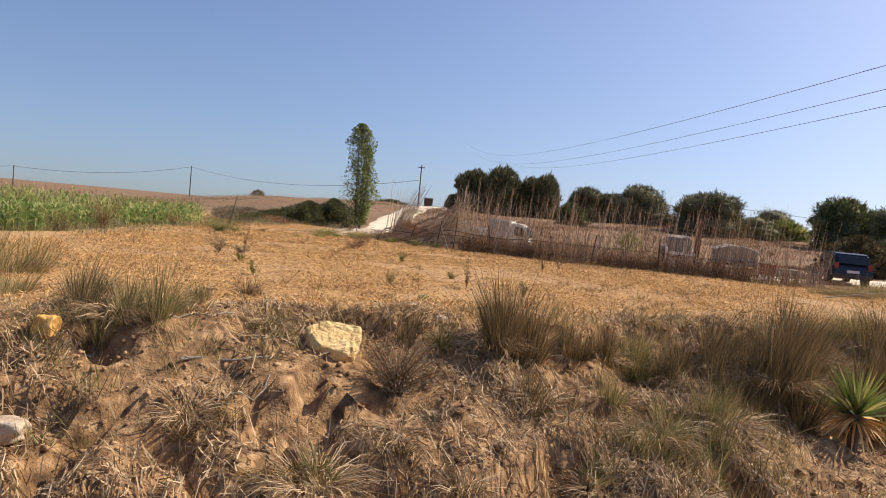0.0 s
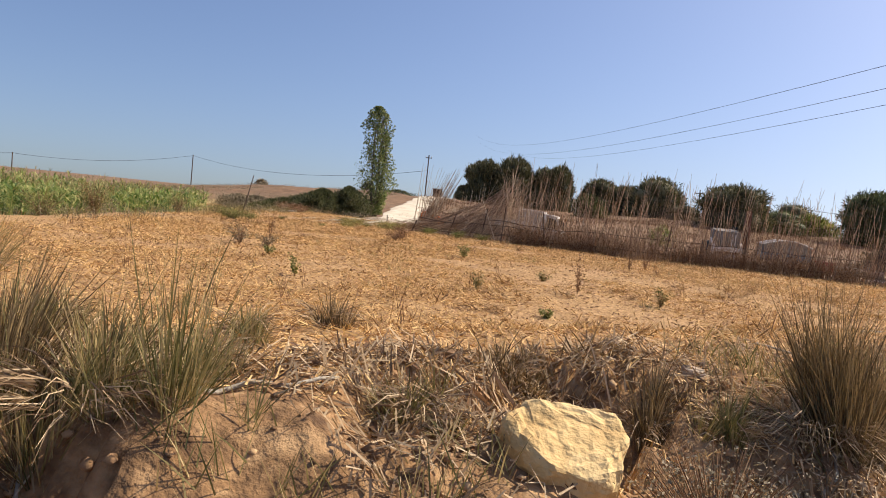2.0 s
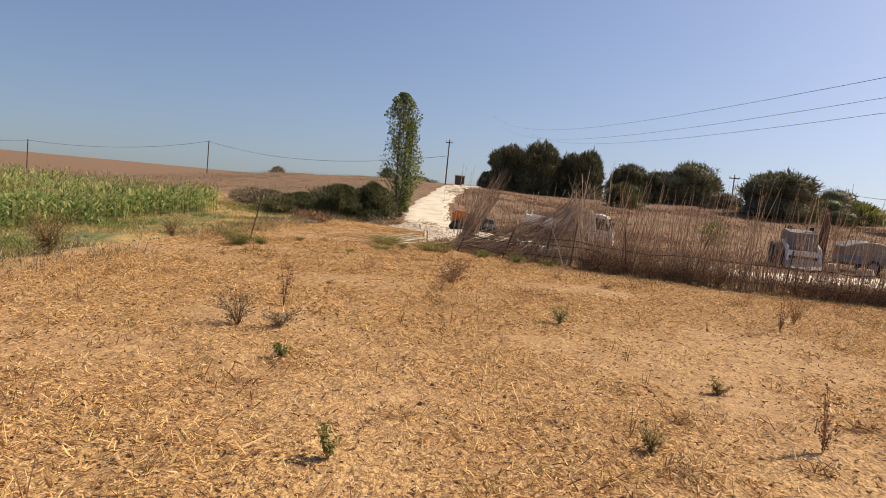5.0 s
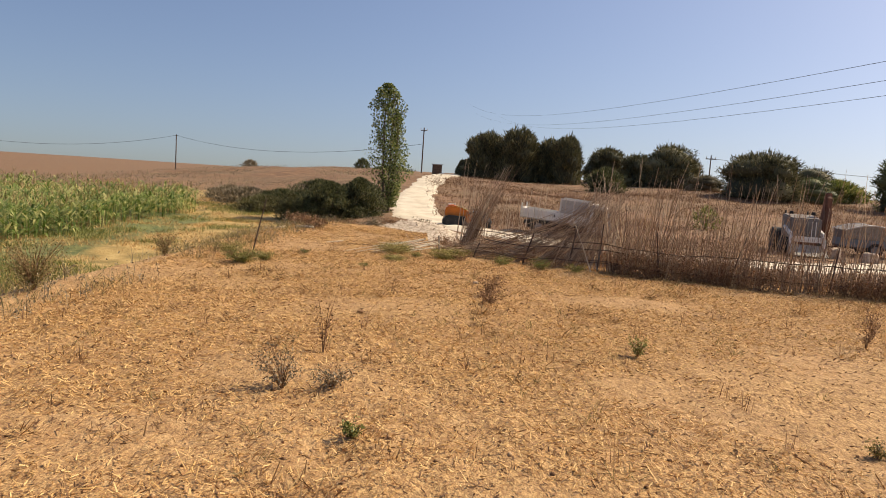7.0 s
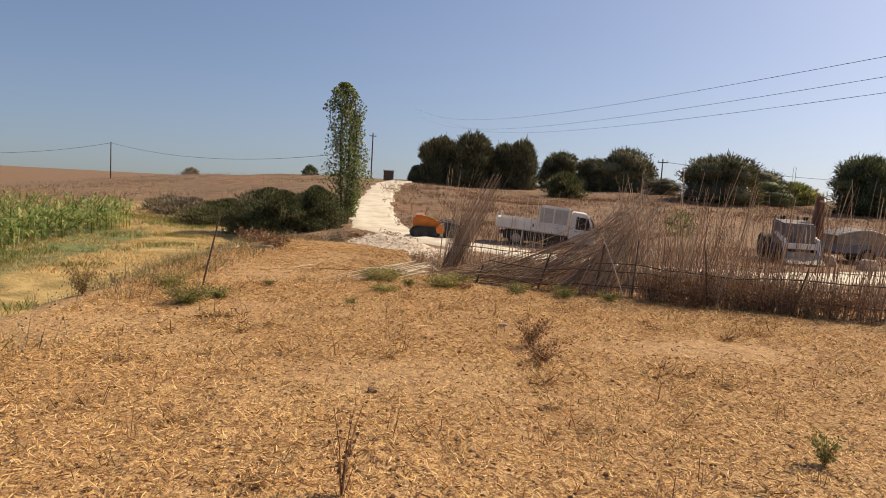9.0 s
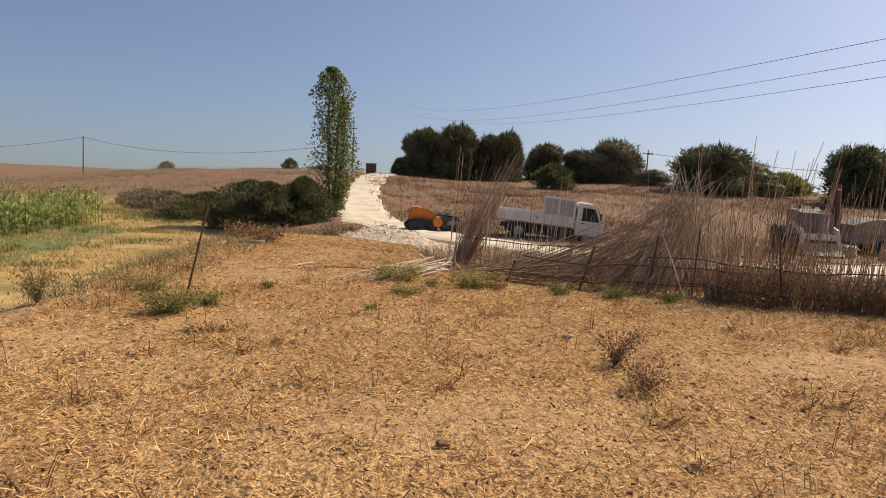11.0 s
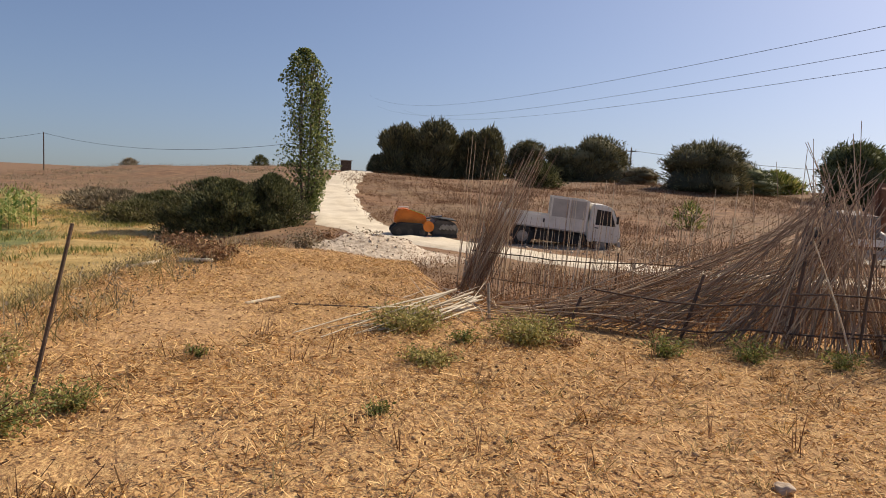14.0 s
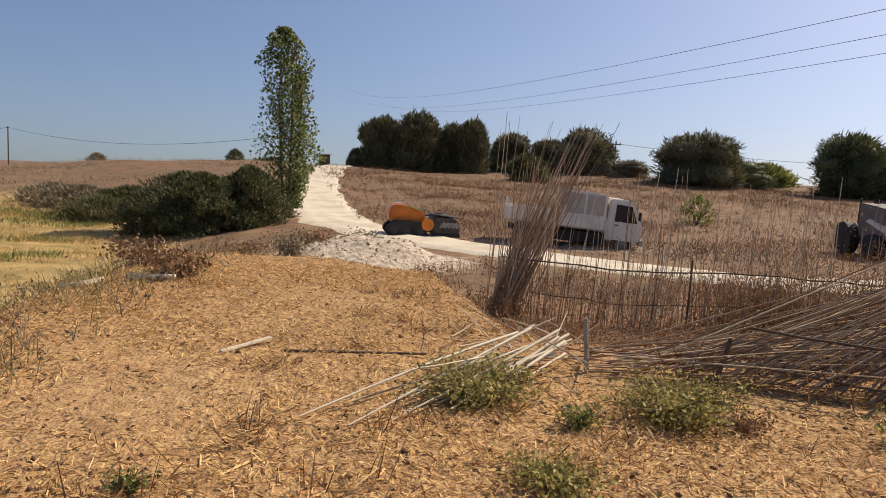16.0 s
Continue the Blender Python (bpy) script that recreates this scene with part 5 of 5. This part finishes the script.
part("hydraulic_arm", rod((0.1, -0.2, 0.55), (0.6, -0.2, 0.64), 0.028, 0.028, 8), M["steel"], mower)

# ---- small tipper truck ----
truck = thing("pickup_truck", pose(2.9, 35.4, H(2.9, 35.4) - 0.12, 0, 4.0, -17) @ Matrix.Scale(1.12, 4), "small white dropside truck with a grey raised load box", "truck")
part("chassis", box((3.0, 0.5, 0.12), (-0.05, 0, 0.36), 0.01), M["dark_metal"], truck)
part("underbody", box((2.2, 1.0, 0.26), (-0.3, 0, 0.33), 0.02), M["black"], truck)
for x0 in (-0.95, 1.1):
    for y0 in (-0.56, 0.56):
        wheel(truck, x0, y0, 0.26, 0.16)
part("load_floor", box((2.3, 1.36, 0.05), (-0.5, 0, 0.56), 0.008), M["grey_panel"], truck)
for y0 in (-0.68, 0.68):
    side = part("dropside", box((2.3, 0.03, 0.3), (-0.5, y0, 0.72), 0.006), M["white_paint"], truck, "white ribbed dropside")
    for k in range(9):
        part("rib", box((0.03, 0.014, 0.27), (-1.5 + 0.25 * k, y0 + math.copysign(0.02, y0), 0.72), 0.003), M["white_paint"], side)
    part("latch", box((0.04, 0.03, 0.1), (-0.45, y0 + math.copysign(0.03, y0), 0.74), 0.004), M["dark_metal"], side)
part("tailgate", box((0.03, 1.36, 0.3), (-1.65, 0, 0.72), 0.006), M["white_paint"], truck)
for y0 in (-0.66, 0.66):
    up = part("side_panel", box((0.95, 0.025, 0.48), (0.17, y0, 1.12), 0.005), M["grey_panel"], truck, "raised grey side panel")
    part("top_rail", box((0.97, 0.04, 0.04), (0.17, y0, 1.37), 0.006), M["white_paint"], up)
    for x0 in (-0.29, 0.17, 0.63):
        part("stanchion", box((0.045, 0.04, 0.5), (x0, y0 + math.copysign(0.014, y0), 1.12), 0.005), M["white_paint"], up)
part("headboard", box((0.03, 1.3, 0.52), (0.66, 0, 1.12), 0.006), M["white_paint"], truck)
for y0 in (-0.6, 0.6):
    part("rear_post", box((0.05, 0.05, 0.18), (-1.64, y0, 0.95), 0.005), M["white_paint"], truck)
cab = part("cab", prism([(0.72, 0.34), (1.48, 0.34), (1.56, 0.5), (1.54, 0.74), (1.28, 1.26), (1.14, 1.32), (0.72, 1.32)], 1.34, None, 0.04), M["white_paint"], truck)
part("windscreen", box((0.02, 1.12, 0.5), (1.42, 0, 1.0), 0.004, None, (0, -26.5, 0)), M["glass"], cab)
for y0 in (-0.676, 0.676):
    part("side_window", prism([(0.88, 0.8), (1.4, 0.8), (1.25, 1.18), (0.88, 1.2)], 0.02, None, 0.004, y0), M["glass"], cab)
    door_ = part("door", box((0.56, 0.016, 0.42), (1.12, y0, 0.58), 0.006), M["white_paint"], cab)
    part("door_handle", box((0.1, 0.02, 0.025), (0.92, y0 + math.copysign(0.012, y0), 0.72), 0.004), M["black"], door_)
    part("mirror", box((0.05, 0.12, 0.2), (1.42, y0 + math.copysign(0.1, y0), 0.98), 0.012), M["black"], cab)
    part("headlight", box((0.03, 0.2, 0.1), (1.555, y0 * 0.75, 0.56), 0.006), M["glass"], cab)
part("bumper", box((0.1, 1.36, 0.14), (1.55, 0, 0.36), 0.02), M["grey_panel"], cab)

# ---- backhoe ----
bx, by = 11.65, 34.0
hoe = thing("backhoe", pose(bx, by, H(bx, by), 0, 0, -105), "old rusty backhoe loader with white lift arms and raised brown boom", "digger")
part("engine_hood", prism([(-0.3, 0.5), (1.0, 0.5), (1.05, 0.9), (0.95, 1.38), (-0.3, 1.5)], 1.1, None, 0.05), M["dusty_panel"], hoe, "dusty grey-brown engine cover")
for y0 in (-0.36, -0.22, -0.08, 0.06, 0.2, 0.34):
    part("grille_bar", box((0.02, 0.03, 0.55), (1.045, y0, 1.0), 0.004, None, (0, -6, 0)), M["white_paint"] if y0 > 0.1 else M["grey_wood"], hoe)
part("chassis", box((2.1, 0.8, 0.3), (0.1, 0, 0.45), 0.02), M["rust"], hoe)
for y0 in (-0.66, 0.66):
    wheel(hoe, -0.6, y0, 0.46, 0.28, "rear_wheel", False)
    wheel(hoe, 0.75, y0, 0.34, 0.24, "front_wheel", False)
    arm = part("lift_arm", prism([(0.2, 1.0), (0.35, 1.08), (1.3, 0.86), (1.52, 0.3), (1.4, 0.26), (1.2, 0.72)], 0.1, None, 0.012, y0 * 0.86), M["white_paint"], hoe, "white lift arm")
    part("arm_ram", rod((0.4, y0 * 0.86, 0.6), (1.25, y0 * 0.86, 0.72), 0.03, 0.025, 8), M["steel"], arm)
part("cross_bar", box((0.1, 1.05, 0.2), (1.32, 0, 0.62), 0.012), M["white_paint"], hoe, "white crossbar with flaking paint")
part("bucket", prism([(1.35, 0.05), (1.95, 0.05), (1.6, 0.2), (1.45, 0.42), (1.35, 0.42)], 1.3, None, 0.015), M["grey_wood"], hoe, "scuffed grey loader bucket")
for y0 in (-0.4, 0.4):
    part("cab_post", rod((-0.55, y0, 0.9), (-0.5, y0, 1.62), 0.03, 0.03, 8), M["dark_metal"], hoe)
    part("lamp", box((0.1, 0.16, 0.12), (0.3, y0, 1.56), 0.015), M["black"], hoe)
part("seat", box((0.35, 0.4, 0.4), (-0.5, 0, 1.2), 0.05), M["black"], hoe)
boom = part("boom", prism([(-0.28, 0.5), (0.08, 0.5), (0.26, 1.5), (0.16, 2.1), (0.04, 2.42), (-0.12, 2.1), (-0.3, 1.5)], 0.24, None, 0.03, 0.92), M["rust"], hoe, "rust-brown raised boom")
part("dipper", prism([(0.05, 2.3), (0.2, 2.2), (0.42, 1.3), (0.36, 0.9), (0.26, 1.3)], 0.16, None, 0.02, 0.92), M["rust"], boom)
part("ram", rod((-0.3, 0.92, 0.8), (-0.22, 0.92, 1.9), 0.04, 0.03, 8), M["steel"], boom)

# ---- old covered trailer ----
tx0, ty0 = 14.7, 34.5
trailer = thing("trailer", pose(tx0, ty0, H(tx0, ty0), 0, 0, -14), "old grey boarded trailer with a low arched roof and white rim", "trailer")
part("chassis", box((2.0, 1.2, 0.1), (0, 0, 0.34), 0.01), M["dark_metal"], trailer)
part("lower_panel", box((1.96, 1.4, 0.3), (0, 0, 0.52), 0.015), M["faded_blue"], trailer, "faded blue-grey lower panel")
for y0 in (-0.71, 0.71):
    for k in range(13):
        part("board", box((0.14, 0.025, 0.34), (-0.9 + 0.15 * k, y0, 0.85 + 0.008 * (k % 3)), 0.005), M["grey_wood"], trailer)
part("body", box((1.94, 1.38, 0.36), (0, 0, 0.84), 0.01), M["dusty_panel"], trailer)
arch = [(-1.02 + 2.04 * k / 10, 1.0 + 0.24 * math.sin(math.pi * k / 10)) for k in range(11)]
roof_ = part("roof", prism(arch + [(x, z - 0.03) for x, z in reversed(arch)], 1.5, None, 0.004), M["dusty_panel"], trailer, "low arched sheet roof")
for y0 in (-0.76, 0.76):
    part("roof_rim", mesh_from("roof_rim", *tubes([[(x, y0, z) for x, z in arch]], [(0.03, 0.03)], 6), M["white_paint"], True), None, roof_, "white rim")
    part("gable", prism([(-0.97, 0.98)] + arch[1:-1] + [(0.97, 0.98)], 0.02, None, 0.002, y0 * 0.92), M["grey_wood"], trailer)
    wheel(trailer, 0.15, y0 * 0.86, 0.28, 0.16)
part("drawbar", rod((-0.95, 0, 0.32), (-1.9, 0, 0.15), 0.035, 0.03, 8), M["rust"], trailer)

# ---- parked car ----
ax, ay = 18.7, 32.3
car = thing("car", pose(ax, ay, H(ax, ay) + 0.02, 0, 0, 76), "dark blue hatchback parked on the dirt track", "car")
body = part("body", prism([(-1.85, 0.3), (1.85, 0.28), (1.95, 0.45), (1.85, 0.66), (0.95, 0.82), (-1.8, 0.9), (-1.92, 0.7), (-1.95, 0.45)], 1.66, None, 0.07), M["navy"], car)
part("cabin", prism([(-1.82, 0.86), (1.0, 0.8), (0.35, 1.36), (0.0, 1.43), (-1.3, 1.43), (-1.55, 1.36)], 1.42, None, 0.07), M["navy"], car)
part("rear_window", box((0.02, 1.16, 0.42), (-1.71, 0, 1.14), 0.006, None, (0, 28, 0)), M["glass"], car)
for y0 in (-0.715, 0.715):
    part("side_window", prism([(-1.4, 0.93), (0.55, 0.9), (0.2, 1.3), (-1.3, 1.32)], 0.02, None, 0.004, y0), M["glass"], car)
    part("tail_light", box((0.06, 0.18, 0.3), (-1.87, y0 * 0.95, 0.84), 0.02), M["red"], car)
    part("mirror", box((0.1, 0.14, 0.12), (0.62, y0 * 1.22, 0.95), 0.02), M["navy"], car)
    for x0 in (-1.2, 1.2):
        wheel(car, x0, y0 * 1.05, 0.3, 0.2)
part("number_plate", box((0.012, 0.5, 0.12), (-1.945, 0, 0.62), 0.003), M["white_paint"], car, "pale number plate")
part("bumper", box((0.14, 1.62, 0.2), (-1.93, 0, 0.42), 0.03), M["dark_metal"], car)

# ---- odds and ends by the track ----
crate = thing("crate", on(15.2, 31.9, 10), "faded red plastic crate among the weeds", "crate")
part("body", box((0.55, 0.5, 0.5), (0, 0, 0.25), 0.02), M["red"], crate)
part("rim", box((0.6, 0.55, 0.05), (0, 0, 0.52), 0.01), M["red"], crate)
pallet = thing("pallet", on(15.95, 31.8, -10), "stack of grey weathered pallets beside the track", "pallet")
for k in range(3):
    for j in range(5):
        part("board", box((1.0, 0.12, 0.025), (0, -0.36 + 0.18 * j, 0.12 + 0.14 * k), 0.004), M["grey_wood"], pallet)
    for j in range(3):
        part("bearer", box((0.09, 0.84, 0.1), (-0.42 + 0.42 * j, 0, 0.055 + 0.14 * k), 0.004), M["grey_wood"], pallet)
for x, y, sx, rz in ((16.7, 31.9, 0.4, 10), (17.3, 31.7, 0.42, 40), (17.0, 32.5, 0.36, 75), (13.2, 31.8, 0.35, 0), (12.4, 32.6, 0.3, 50)):
    rock(x, y, H(x, y) + 0.12, (sx, sx * 0.7, 0.3), "pale broken limestone block beside the track", "pale_stone", (0, 0, rz), x)
bag = rock(-8.9, 25.0, H(-8.9, 25.0) + 0.04, (0.16, 0.1, 0.06), "scrap of white plastic sheet on the margin", "white_paint", (0, 10, 30), 41, name="plastic_scrap")
hut = thing("hut", on(-0.55, 98.0), "small dark block hut on the skyline", "hut")
part("wall", box((1.2, 1.2, 1.3), (0, 0, 0.62), 0.02), M["dark_wood"], hut)
part("roof", box((1.4, 1.4, 0.1), (0, 0, 1.32), 0.02), M["grey_panel"], hut)


# ---- power lines ----
def pole(x, y, top, r=0.13, arm=0.0, lean=0.0):
    base = H(x, y)
    ob = thing("utility_pole", pose(x, y, base), "slim wooden utility pole on the ridge", "utility pole", "utility poles along the ridge")
    part("pole", rod((0, 0, -0.4), (lean, 0, top - base), r, r * 0.75, 8), M["dark_wood"], ob)
    if arm:
        part("crossarm", box((arm, 0.12, 0.12), (lean, 0, top - base - 0.5), 0.01), M["dark_wood"], ob)
        for s in (-0.45, 0, 0.45):
            part("insulator", rod((s * arm + lean, 0, top - base - 0.44), (s * arm + lean, 0, top - base - 0.2), 0.06, 0.05, 8), M["white_paint"], ob)
    return ob


def cable(p, q, sag, r=0.012, label="thin dark overhead power cable against the sky"):
    p, q = np.array(p, float), np.array(q, float)
    s = np.linspace(0, 1, 40)[:, None]
    pts = p + (q - p) * s - np.array([0, 0, 1.0]) * sag * 4 * s * (1 - s)
    ob = new("overhead_cable", mesh_from("overhead_cable", *tubes([pts], [(r, r)], 5), M["wire"], True))
    return tagged(ob, label, "cable", "overhead cables")


pole(-64.2, 189.8, 6.2, 0.16)
pole(-101.0, 173.0, 1.9, 0.16)
pole(-2.3, 125.1, 8.7, 0.12, 1.1)
pole(36.3, 101.3, 6.4, 0.1, 1.4)
cable((-64.2, 189.8, 6.0), (-101.0, 173.0, 1.7), 1.6, 0.035)
cable((-64.2, 189.8, 6.0), (-2.3, 125.1, 6.0), 2.6, 0.03)
cable((-101.0, 173.0, 1.7), (-150.0, 150.0, 1.0), 1.6, 0.035)
for (x0, z0), (x1, z1), sag in (((14.86, 15.15), (9.33, 4.83), 2.94), ((9.29, 15.51), (10.16, 5.33), 3.15), ((7.36, 17.67), (9.08, 5.21), 3.34)):
    cable((x0, 170, z0), (x1, -10, z1), sag, 0.0075)
cable((36.3, 101.3, 6.0), (95.0, 86.0, 6.5), 1.5, 0.025)
